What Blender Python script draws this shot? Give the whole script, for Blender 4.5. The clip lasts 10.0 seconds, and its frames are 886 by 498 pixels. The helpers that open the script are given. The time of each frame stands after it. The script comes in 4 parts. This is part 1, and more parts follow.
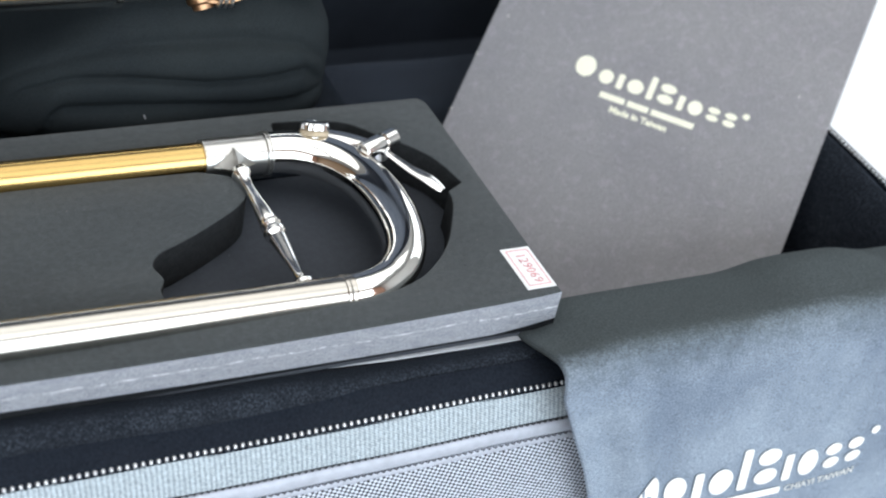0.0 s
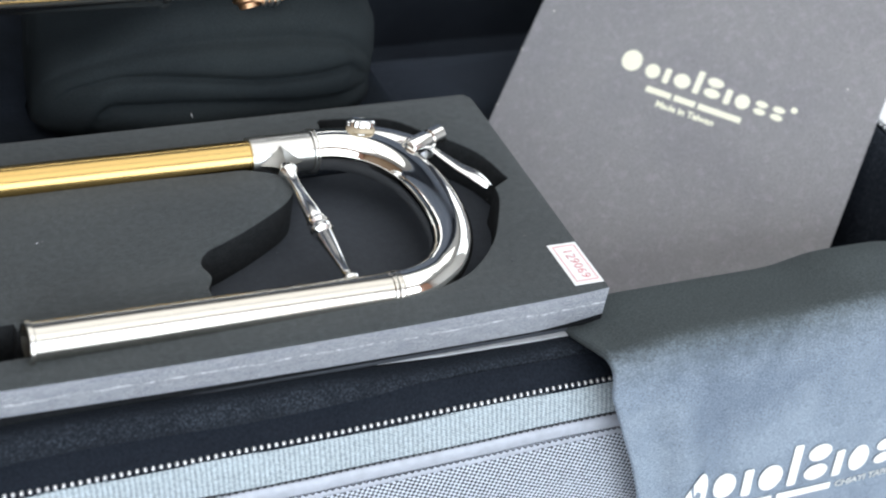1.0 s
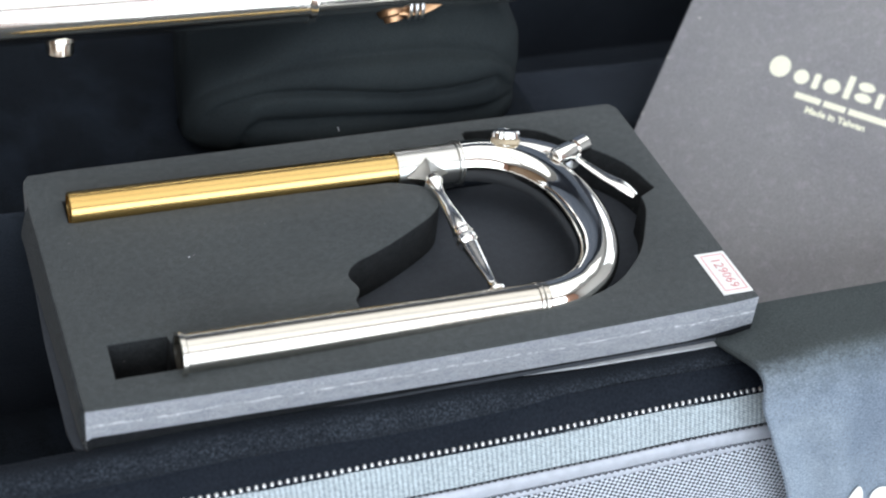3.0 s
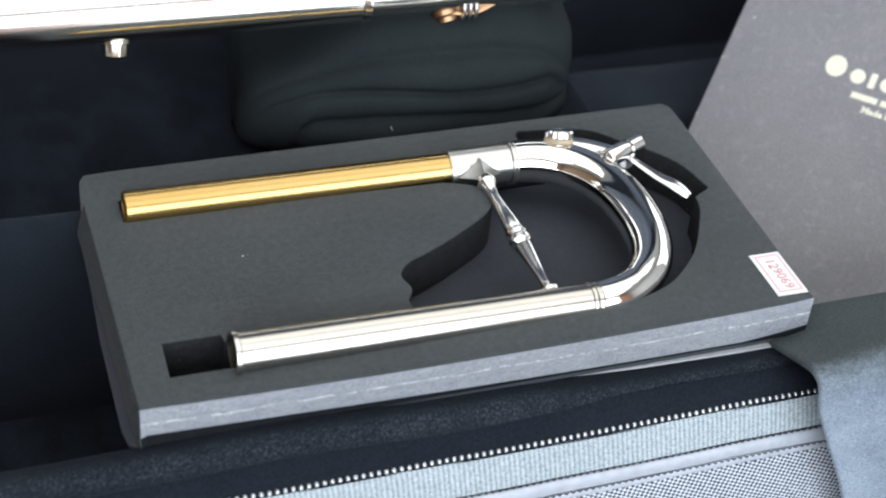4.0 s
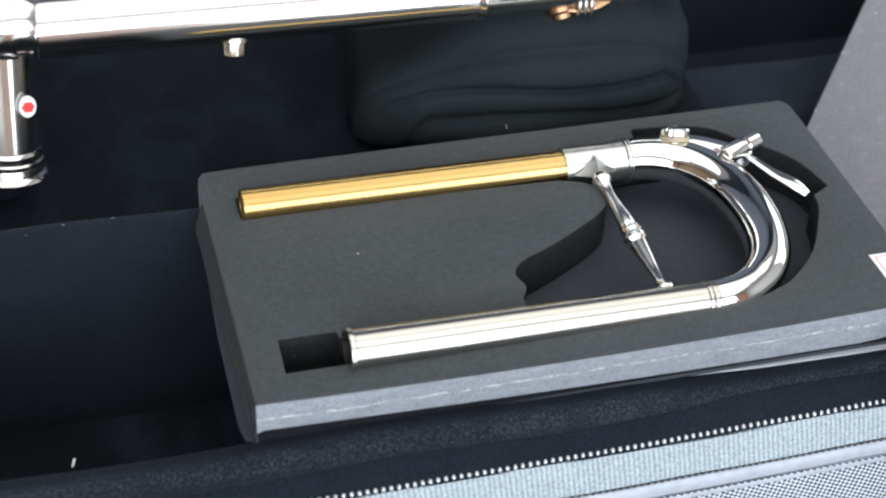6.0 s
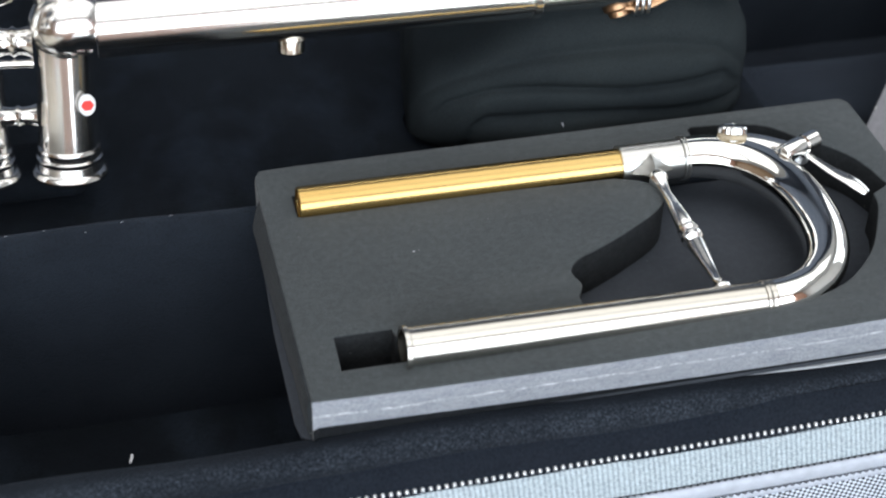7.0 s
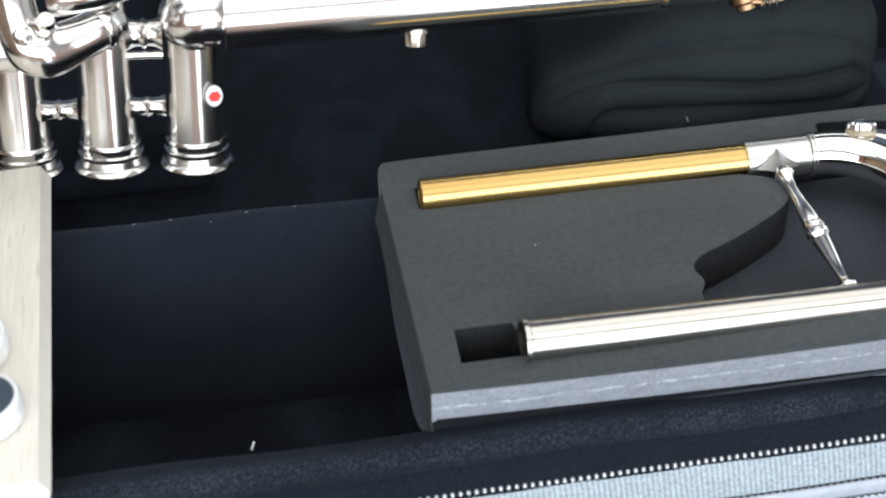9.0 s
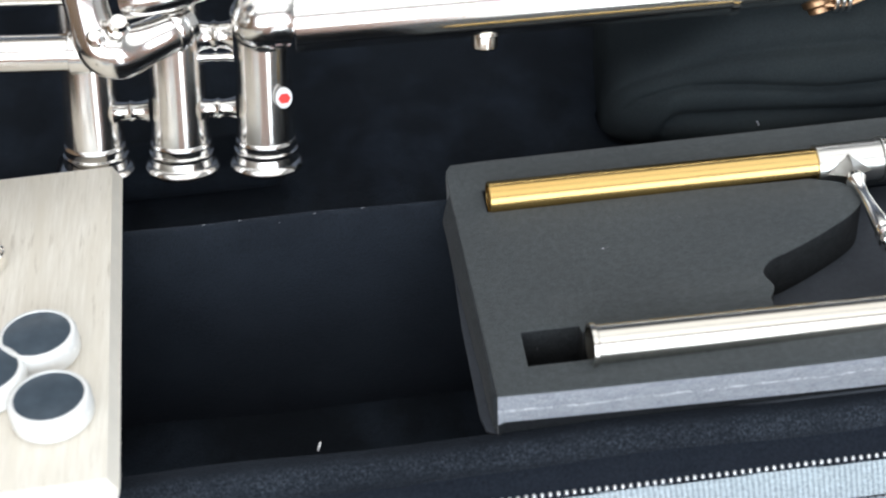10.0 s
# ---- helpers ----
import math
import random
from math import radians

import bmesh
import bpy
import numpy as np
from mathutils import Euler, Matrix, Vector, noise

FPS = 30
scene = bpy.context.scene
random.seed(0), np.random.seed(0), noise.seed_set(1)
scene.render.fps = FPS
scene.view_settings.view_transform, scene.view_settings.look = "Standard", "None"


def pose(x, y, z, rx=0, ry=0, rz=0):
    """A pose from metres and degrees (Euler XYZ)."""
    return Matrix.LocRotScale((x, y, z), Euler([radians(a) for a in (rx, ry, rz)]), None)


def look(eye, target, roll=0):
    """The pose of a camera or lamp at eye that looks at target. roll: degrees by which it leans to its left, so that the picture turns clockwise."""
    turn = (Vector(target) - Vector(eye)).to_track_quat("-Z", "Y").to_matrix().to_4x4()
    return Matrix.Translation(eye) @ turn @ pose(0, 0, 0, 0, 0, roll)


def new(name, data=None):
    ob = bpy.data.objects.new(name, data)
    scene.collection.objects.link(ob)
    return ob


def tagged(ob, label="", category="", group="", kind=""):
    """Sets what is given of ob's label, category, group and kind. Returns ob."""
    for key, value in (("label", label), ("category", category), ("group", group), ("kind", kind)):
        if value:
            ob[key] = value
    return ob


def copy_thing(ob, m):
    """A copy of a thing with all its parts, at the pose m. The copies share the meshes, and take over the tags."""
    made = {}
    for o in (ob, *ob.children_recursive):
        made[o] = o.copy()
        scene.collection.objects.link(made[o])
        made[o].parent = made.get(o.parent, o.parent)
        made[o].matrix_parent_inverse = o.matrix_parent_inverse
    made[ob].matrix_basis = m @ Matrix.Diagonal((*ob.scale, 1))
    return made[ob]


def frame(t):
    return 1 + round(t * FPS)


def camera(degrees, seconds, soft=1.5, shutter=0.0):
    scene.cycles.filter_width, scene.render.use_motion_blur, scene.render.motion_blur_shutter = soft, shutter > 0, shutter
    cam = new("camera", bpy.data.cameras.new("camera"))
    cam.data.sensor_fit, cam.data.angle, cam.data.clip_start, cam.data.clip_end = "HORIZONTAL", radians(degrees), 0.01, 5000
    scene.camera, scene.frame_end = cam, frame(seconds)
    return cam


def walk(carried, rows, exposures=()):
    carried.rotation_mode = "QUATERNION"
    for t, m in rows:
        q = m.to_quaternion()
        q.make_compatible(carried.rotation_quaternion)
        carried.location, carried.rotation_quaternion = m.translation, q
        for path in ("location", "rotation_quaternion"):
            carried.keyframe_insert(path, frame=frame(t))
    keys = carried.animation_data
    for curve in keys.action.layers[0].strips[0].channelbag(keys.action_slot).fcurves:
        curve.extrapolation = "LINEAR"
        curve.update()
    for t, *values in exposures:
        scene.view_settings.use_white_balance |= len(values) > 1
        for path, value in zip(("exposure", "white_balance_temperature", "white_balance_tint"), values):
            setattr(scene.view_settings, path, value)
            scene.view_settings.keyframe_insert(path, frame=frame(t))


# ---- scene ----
cam = camera(31.0, 10.0, 2.1)
cam.data.dof.use_dof, cam.data.dof.focus_distance, cam.data.dof.aperture_fstop = True, 0.515, 13.0
PATH = [
    (0, (-0.0433, -0.3221, 0.3092), (0.7794, 0.9641, -0.8217), 12.88),
    (0.5, (-0.0433, -0.3221, 0.3092), (0.7519, 0.9719, -0.8324), 12.05),
    (1, (-0.0433, -0.3221, 0.3092), (0.7289, 0.9839, -0.8345), 11.32),
    (1.5, (-0.0433, -0.3221, 0.3092), (0.6990, 0.9923, -0.8447), 10.46),
    (2, (-0.0433, -0.3221, 0.3092), (0.6520, 1.0132, -0.8499), 9.14),
    (2.5, (-0.0433, -0.3221, 0.3092), (0.6067, 1.0385, -0.8468), 7.80),
    (4, (-0.0433, -0.3221, 0.3092), (0.5118, 1.0757, -0.8518), 5.59),
    (4.5, (-0.0433, -0.3221, 0.3092), (0.4793, 1.0877, -0.8524), 4.82),
    (5, (-0.0433, -0.3221, 0.3092), (0.4480, 1.0986, -0.8528), 4.09),
    (6.5, (-0.0433, -0.3221, 0.3092), (0.3491, 1.1194, -0.8647), 1.88),
    (7, (-0.0433, -0.3221, 0.3092), (0.3169, 1.1276, -0.8650), 1.18),
    (7.5, (-0.0433, -0.3221, 0.3092), (0.2806, 1.1355, -0.8658), 0.43),
    (8, (-0.0433, -0.3221, 0.3092), (0.2554, 1.1368, -0.8708), -0.02),
    (8.5, (-0.0433, -0.3221, 0.3092), (0.2209, 1.1431, -0.8713), -0.63),
    (9, (-0.0433, -0.3221, 0.3092), (0.1746, 1.1507, -0.8712), -1.46),
    (9.5, (-0.0433, -0.3221, 0.3092), (0.1351, 1.1570, -0.8699), -2.25),
    (10, (-0.0433, -0.3221, 0.3092), (0.0956, 1.1641, -0.8664), -2.91),
]
walk(cam, [(t, look(eye, target, roll)) for t, eye, target, roll in PATH])

# ---- world and light ----
scene.view_settings.exposure = 0.66
world = bpy.data.worlds.new("sky")
scene.world = world
world.use_nodes = True
wn = world.node_tree
sky = wn.nodes.new("ShaderNodeTexSky")
sky.sky_type = "NISHITA"
sky.sun_disc = False
sky.sun_elevation, sky.sun_rotation = radians(40), radians(200)
wn.links.new(sky.outputs[0], wn.nodes["Background"].inputs[0])
wn.nodes["Background"].inputs[1].default_value = 0.08

TABLE = -0.130      # table top below the top of the foam
FLOOR = TABLE - 0.74


def area(name, eye, target, sx, sy, watts, colour):
    data = bpy.data.lights.new(name, "AREA")
    data.shape, data.size, data.size_y = "RECTANGLE", sx, sy
    data.energy, data.color = watts, colour
    ob = new(name, data)
    ob.matrix_world = look(eye, target)
    return ob


# daylight of the south and east windows; unseen ceiling panels sized for the metal's reflections
area("window_light", (0.0, -2.06, 0.75), (0.0, 0.0, 0.35), 3.40, 1.46, 45, (0.80, 0.90, 1.0))
# the second lamp is added to reflect as a bright stripe in the casings
area("stripe_light", (0.73, -2.06, -0.42), (0.73, 0.0, -0.42), 0.52, 0.84, 4.1, (0.84, 0.92, 1.0))
area("east_window_light", (2.46, 1.30, 0.75), (0.0, 1.0, 0.50), 1.90, 1.60, 14, (0.90, 0.95, 1.0))
area("ceiling_light_a", (0.1, -0.95, 1.86), (0.1, -0.95, 0), 3.2, 1.4, 15.5, (0.96, 0.98, 1.0))
area("ceiling_light_b", (0.2, 0.50, 1.86), (0.2, 0.50, 0), 3.2, 1.2, 12, (0.96, 0.98, 1.0))


# ---- materials ----
class Nodes:
    def __init__(self, name):
        self.mat = bpy.data.materials.new(name)
        self.mat.use_nodes = True
        self.tree = self.mat.node_tree
        self.bsdf = self.tree.nodes["Principled BSDF"]
        self.at = self.add("ShaderNodeTexCoord").outputs["Object"]

    def add(self, kind, **values):
        node = self.tree.nodes.new(kind)
        for key, value in values.items():
            node.inputs[key].default_value = value
        return node

    def link(self, a, b):
        self.tree.links.new(a, b)

    def stretch(self, scale):
        m = self.add("ShaderNodeMapping")
        m.inputs["Scale"].default_value = scale
        self.link(self.at, m.inputs["Vector"])
        return m.outputs[0]

    def noise(self, scale, detail=4.0, rough=0.55, vector=None):
        n = self.add("ShaderNodeTexNoise", Scale=scale, Detail=detail, Roughness=rough)
        self.link(vector or self.at, n.inputs["Vector"])
        return n.outputs["Fac"]

    def ramp(self, fac, stops):
        r = self.add("ShaderNodeValToRGB")
        r.color_ramp.elements[0].position, r.color_ramp.elements[1].position = stops[0][0], stops[-1][0]
        for p, _ in stops[1:-1]:
            r.color_ramp.elements.new(p)
        for e, (p, c) in zip(r.color_ramp.elements, stops):
            e.color = (*c, 1) if len(c) == 3 else c
        self.link(fac, r.inputs[0])
        return r.outputs[0]

    def mix(self, fac, a, b, blend="MIX"):
        m = self.tree.nodes.new("ShaderNodeMix")
        m.data_type, m.blend_type = "RGBA", blend
        for value, socket in ((fac, m.inputs[0]), (a, m.inputs[6]), (b, m.inputs[7])):
            if hasattr(value, "links"):
                self.link(value, socket)
            elif socket == m.inputs[0]:
                socket.default_value = value
            else:
                socket.default_value = (*value, 1)
        return m.outputs[2]

    def maths(self, op, a, b):
        m = self.add("ShaderNodeMath")
        m.operation = op
        for value, socket in ((a, m.inputs[0]), (b, m.inputs[1])):
            if hasattr(value, "links"):
                self.link(value, socket)
            else:
                socket.default_value = value
        return m.outputs[0]

    def bump(self, height, strength, distance):
        b = self.add("ShaderNodeBump", Strength=strength, Distance=distance)
        self.link(height, b.inputs["Height"])
        self.link(b.outputs[0], self.bsdf.inputs["Normal"])

    def set(self, **values):
        for key, value in values.items():
            key = key.replace("_", " ").capitalize() if key != "IOR" else key
            socket = self.bsdf.inputs[{"Coat weight": "Coat Weight", "Base color": "Base Color", "Sheen weight": "Sheen Weight",
                                       "Sheen roughness": "Sheen Roughness", "Sheen tint": "Sheen Tint", "Specular level": "Specular IOR Level"}.get(key, key)]
            if hasattr(value, "links"):
                self.link(value, socket)
            else:
                socket.default_value = (*value, 1) if isinstance(value, tuple) and len(value) == 3 else value
        return self


def shade(c, k):
    return tuple(v * k for v in c)


def cloth_like(name, colour, rough=0.9, sheen=0.0, tint=(1, 1, 1), grain=900.0, depth=0.0004, spread=0.35, big=14.0, stretch=(1, 1, 1), gloss=0.25, patch=(0.72, 0.74, 0.78), ior=1.5):
    n = Nodes(name)
    v = n.stretch(stretch)
    fine, wide = n.noise(grain, 3, 0.6, v), n.noise(big, 4, 0.6)
    c = n.ramp(fine, [(0.3, shade(colour, 1 - spread)), (0.7, shade(colour, 1 + spread))])
    c = n.mix(n.ramp(wide, [(0.35, (0, 0, 0)), (0.7, (1, 1, 1))]), c, n.mix(1.0, c, patch, "MULTIPLY"))
    n.set(base_color=c, IOR=ior, roughness=rough, sheen_weight=sheen, sheen_roughness=0.45, sheen_tint=(*tint, 1), specular_level=gloss)
    n.bump(fine, 0.6, depth)
    return n.mat


def metal(name, colour, rough=0.07, smear=0.05, stretch=(1, 1, 1), tarnish=None):
    n = Nodes(name)
    wide = n.noise(55, 3, 0.5, n.stretch(stretch))
    fine = n.noise(1500, 2, 0.5, n.stretch(stretch))
    n.set(base_color=n.mix(n.ramp(wide, [(0.4, (0, 0, 0)), (0.75, (1, 1, 1))]), colour, tarnish or shade(colour, 0.9)), metallic=1.0,
          roughness=n.maths("ADD", n.maths("MULTIPLY", wide, smear), rough - smear * 0.5))
    n.bump(fine, 0.015, 0.0002)
    return n.mat


def plain(name, colour, rough=0.5, spread=0.08, grain=60.0, depth=0.0002, coat=0.0):
    n = Nodes(name)
    a, b = n.noise(grain, 5, 0.6), n.noise(grain * 14, 2, 0.6)
    c = n.ramp(a, [(0.3, shade(colour, 1 - spread)), (0.7, shade(colour, 1 + spread))])
    n.set(base_color=c, roughness=n.maths("ADD", n.maths("MULTIPLY", a, 0.15), rough - 0.07), coat_weight=coat)
    n.bump(b, 0.3, depth)
    return n.mat


def foam_material(name, colour, pores=0.0006, sheen=0.15, gloss=0.3, k=1.0):
    n = Nodes(name)
    fine, wide = n.noise(1700, 3, 0.7), n.noise(22, 5, 0.6)
    v = n.add("ShaderNodeTexVoronoi", Scale=260.0)
    n.link(n.at, v.inputs["Vector"])
    dust = n.ramp(v.outputs["Distance"], [(0.0, (1, 1, 1)), (0.035, (0.6, 0.6, 0.6)), (0.06, (0, 0, 0))])
    pick = n.ramp(n.noise(75, 2), [(0.60, (0, 0, 0)), (0.64, (1, 1, 1))])
    c = n.ramp(fine, [(0.3, shade(colour, 1 - 0.28 * k)), (0.72, shade(colour, 1 + 0.30 * k))])
    c = n.mix(n.ramp(wide, [(0.35, (0, 0, 0)), (0.7, (1, 1, 1))]), c, n.mix(1.0, c, (0.78, 0.79, 0.8), "MULTIPLY"))
    c = n.mix(n.mix(1.0, dust, pick, "MULTIPLY"), c, (0.3, 0.3, 0.29))
    mottle = n.noise(420, 5, 0.75)
    c = n.mix(n.ramp(mottle, [(0.42, (0, 0, 0)), (0.62, (0.55 * k, 0.55 * k, 0.55 * k))]), c, n.mix(1.0, c, (1.65, 1.65, 1.62), "MULTIPLY"))
    n.set(base_color=c, roughness=0.85, sheen_weight=sheen, sheen_roughness=0.5, specular_level=gloss)
    n.bump(fine, 0.5 * k, pores)
    return n.mat


def fleck_edge_material():
    """The fuzzy side of the foam, with a paler cut line along its middle."""
    n = Nodes("foam_side_fleck")
    v = n.stretch((1, 1, 2.2))
    fine, streak = n.noise(1150, 4, 0.7, v), n.noise(110, 5, 0.7, n.stretch((1, 1, 3)))
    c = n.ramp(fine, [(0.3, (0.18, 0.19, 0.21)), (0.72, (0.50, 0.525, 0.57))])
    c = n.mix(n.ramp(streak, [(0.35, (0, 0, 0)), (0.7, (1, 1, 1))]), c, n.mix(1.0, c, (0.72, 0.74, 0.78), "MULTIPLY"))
    sep = n.add("ShaderNodeSeparateXYZ")
    n.link(n.at, sep.inputs[0])
    wobble = n.maths("MULTIPLY", n.maths("SUBTRACT", n.noise(60, 3, 0.6, n.stretch((1, 0, 0))), 0.5), 0.004)
    off = n.maths("ABSOLUTE", n.maths("ADD", n.maths("ADD", sep.outputs[2], 0.0062), wobble), 0)
    line = n.ramp(n.maths("MULTIPLY", off, 1000.0), [(0.12, (1, 1, 1)), (0.55, (0, 0, 0))])
    broken = n.ramp(n.noise(210, 4, 0.8, n.stretch((1, 0.4, 0.6))), [(0.44, (0, 0, 0)), (0.60, (0.75, 0.75, 0.75))])
    n.set(base_color=n.mix(n.mix(1.0, line, broken, "MULTIPLY"), c, (0.92, 0.93, 0.95)), roughness=0.85, sheen_weight=0.3, sheen_roughness=0.4)
    n.bump(fine, 0.7, 0.0006)
    return n.mat


def shaded_pouch_material():
    """Brushed microfibre, blue-grey on the hanging front; charcoal towards the mouth is painted shade."""
    n = Nodes("shaded_microfibre")
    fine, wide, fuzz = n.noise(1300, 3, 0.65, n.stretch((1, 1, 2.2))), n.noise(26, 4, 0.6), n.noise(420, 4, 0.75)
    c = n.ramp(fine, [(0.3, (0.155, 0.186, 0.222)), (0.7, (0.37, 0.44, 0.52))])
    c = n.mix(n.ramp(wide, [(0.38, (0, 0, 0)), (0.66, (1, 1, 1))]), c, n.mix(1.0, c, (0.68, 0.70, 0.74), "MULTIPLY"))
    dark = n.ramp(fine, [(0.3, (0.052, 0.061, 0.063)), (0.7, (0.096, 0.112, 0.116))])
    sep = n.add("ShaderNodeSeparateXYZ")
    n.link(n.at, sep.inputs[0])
    # rises up and over the top, putting its shade into the colour
    top_shade = n.maths("ADD", n.maths("ADD", n.maths("MULTIPLY", n.maths("ADD", sep.outputs[1], 0.0300), 55.0), n.maths("MULTIPLY", n.maths("ADD", sep.outputs[2], 0.0180), 26.0)), n.maths("MULTIPLY", n.maths("SUBTRACT", n.maths("ADD", wide, fuzz), 1.0), 0.75))
    c = n.mix(n.ramp(top_shade, [(-0.0, (0, 0, 0)), (0.9, (1, 1, 1))]), c, dark)
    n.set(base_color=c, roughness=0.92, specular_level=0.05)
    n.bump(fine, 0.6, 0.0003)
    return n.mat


def velvet_material(name, pale, size=1500, depth=1.0, sheen=0.12, crest=None, blotch=0.0):
    """Navy-black velvet: fine pile with paler crushed flecks."""
    n = Nodes(name)
    fine, fleck, wide = n.noise(1500, 3, 0.6), n.noise(size, 4, 0.75), n.noise(24, 4, 0.6)
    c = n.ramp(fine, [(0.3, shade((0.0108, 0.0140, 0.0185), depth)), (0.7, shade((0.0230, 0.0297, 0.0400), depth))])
    pale_flecks = n.ramp(fleck, [(0.46, (0, 0, 0)), (0.76, (1, 1, 1))])
    # flecks kept near the crest paint the highlight on the roll
    if crest is not None:
        sep = n.add("ShaderNodeSeparateXYZ")
        n.link(n.at, sep.inputs[0])
        near = n.maths("ADD", n.maths("MULTIPLY", n.maths("ABSOLUTE", n.maths("SUBTRACT", sep.outputs[1], crest), 0), 200.0), n.maths("SUBTRACT", n.noise(70, 3, 0.6), 0.5))
        pale_flecks = n.mix(1.0, pale_flecks, n.ramp(near, [(0.25, (1, 1, 1)), (0.95, (0, 0, 0))]), "MULTIPLY")
    c = n.mix(pale_flecks, c, pale)
    c = n.mix(n.ramp(wide, [(0.38, (0, 0, 0)), (0.66, (1, 1, 1))]), c, n.mix(1.0, c, (0.62, 0.62, 0.64), "MULTIPLY"))
    if blotch:
        crushed = n.ramp(n.noise(38, 4, 0.6, n.stretch((1, 0.6, 1))), [(0.46, (0, 0, 0)), (0.68, (blotch, blotch, blotch))])
        c = n.mix(crushed, c, n.mix(1.0, c, (2.1, 2.2, 2.35), "MULTIPLY"))
    n.set(base_color=c, roughness=0.82, sheen_weight=sheen, sheen_roughness=0.5, sheen_tint=(0.6, 0.7, 0.9, 1), specular_level=0.10)
    n.bump(n.maths("ADD", fine, fleck), 0.7, 0.0005)
    return n.mat


def weave_material():
    """Two-tone nylon duck with a visible basket weave."""
    n = Nodes("nylon_weave")
    sep = n.add("ShaderNodeSeparateXYZ")
    n.link(n.at, sep.inputs[0])
    P = 2 * math.pi / 0.0022
    a = n.maths("SINE", n.maths("MULTIPLY", n.maths("ADD", sep.outputs[0], n.maths("MULTIPLY", sep.outputs[2], 0.55)), P), 0)
    b = n.maths("SINE", n.maths("MULTIPLY", n.maths("SUBTRACT", sep.outputs[2], n.maths("MULTIPLY", sep.outputs[0], 0.28)), P * 1.05), 0)
    h = n.maths("ADD", n.maths("MULTIPLY", n.maths("MULTIPLY", a, b), 0.5), 0.5)
    grit = n.noise(1600, 2, 0.6)
    h2 = n.maths("ADD", h, n.maths("MULTIPLY", n.maths("SUBTRACT", grit, 0.5), 0.7))
    c = n.ramp(h2, [(0.40, (0.018, 0.020, 0.026)), (0.60, (0.60, 0.65, 0.72))])
    n.set(base_color=c, roughness=0.55, specular_level=0.5)
    n.bump(h, 0.5, 0.0003)
    return n.mat


def tape_material():
    """Woven zip tape: fine slanting ribs."""
    n = Nodes("zip_tape")
    sep = n.add("ShaderNodeSeparateXYZ")
    n.link(n.at, sep.inputs[0])
    P = 2 * math.pi / 0.0016
    a = n.maths("SINE", n.maths("MULTIPLY", n.maths("ADD", sep.outputs[0], sep.outputs[2]), P), 0)
    b = n.maths("SINE", n.maths("MULTIPLY", sep.outputs[2], P * 0.9), 0)
    h = n.maths("ADD", n.maths("MULTIPLY", n.maths("MULTIPLY", a, b), 0.22), n.noise(1100, 3, 0.8))
    c = n.ramp(h, [(0.30, (0.20, 0.235, 0.255)), (0.78, (0.56, 0.64, 0.68))])
    n.set(base_color=c, roughness=0.8)
    n.bump(h, 0.6, 0.0004)
    return n.mat


def oak_material():
    n = Nodes("pale_oak")
    v = n.stretch((1, 0.07, 1))
    fine, wide, fleck = n.noise(900, 5, 0.65, v), n.noise(140, 4, 0.6, v), n.noise(520, 3, 0.6, n.stretch((1, 0.10, 1)))
    c = n.ramp(fine, [(0.3, (0.62, 0.565, 0.475)), (0.7, (0.80, 0.755, 0.67))])
    c = n.mix(n.ramp(wide, [(0.3, (0, 0, 0)), (0.75, (1, 1, 1))]), c, (0.66, 0.60, 0.50))
    c = n.mix(n.ramp(fleck, [(0.60, (0, 0, 0)), (0.72, (0.55, 0.55, 0.55))]), c, (0.42, 0.36, 0.29))
    n.set(base_color=c, roughness=0.5, coat_weight=0.1)
    n.bump(fine, 0.25, 0.0003)
    return n.mat


def grain_paper(name, colour):
    n = Nodes(name)
    fine, wide = n.noise(1300, 3, 0.7), n.noise(30, 5, 0.6)
    c = n.ramp(fine, [(0.3, shade(colour, 0.80)), (0.7, shade(colour, 1.20))])
    c = n.mix(n.ramp(wide, [(0.4, (0, 0, 0)), (0.7, (1, 1, 1))]), c, n.mix(1.0, c, (0.9, 0.9, 0.92), "MULTIPLY"))
    c = n.mix(n.ramp(n.noise(260, 4, 0.7), [(0.52, (0, 0, 0)), (0.66, (1, 1, 1))]), c, n.mix(1.0, c, (1.16, 1.13, 1.16), "MULTIPLY"))
    n.set(base_color=c, roughness=0.55, specular_level=0.4)
    n.bump(fine, 0.35, 0.00025)
    return n.mat


SILVER = metal("silver_plate", (0.95, 0.93, 0.88), 0.055, 0.04)
BRIGHT = metal("bright_silver_trim", (0.93, 0.915, 0.88), 0.17, 0.06)
SILVER_HAZED = metal("silver_plate_hazed", (0.86, 0.835, 0.80), 0.18, 0.05)
NICKEL = metal("brushed_nickel_silver", (0.66, 0.64, 0.585), 0.19, 0.05, (0.05, 1, 1), (0.53, 0.485, 0.42))
SATIN = metal("satin_silver", (0.64, 0.625, 0.585), 0.30, 0.06)
GOLD = metal("gold_lacquered_brass", (0.59, 0.415, 0.165), 0.235, 0.05, (0.06, 1, 1), (0.56, 0.36, 0.12))
BRASS = metal("raw_brass", (0.42, 0.25, 0.14), 0.38, 0.08)
STEEL = metal("zip_metal", (0.60, 0.61, 0.62), 0.30, 0.08)
CORK = plain("cork", (0.44, 0.36, 0.25), 0.8, 0.3, 700)
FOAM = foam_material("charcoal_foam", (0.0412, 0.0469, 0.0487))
# the same foam darkened: shade inside the pocket put into the wall colour
FOAM_CUT_SHADE = foam_material("shaded_foam_wall", (0.0208, 0.0221, 0.0234), 0.0006, 0.0, 0.12)
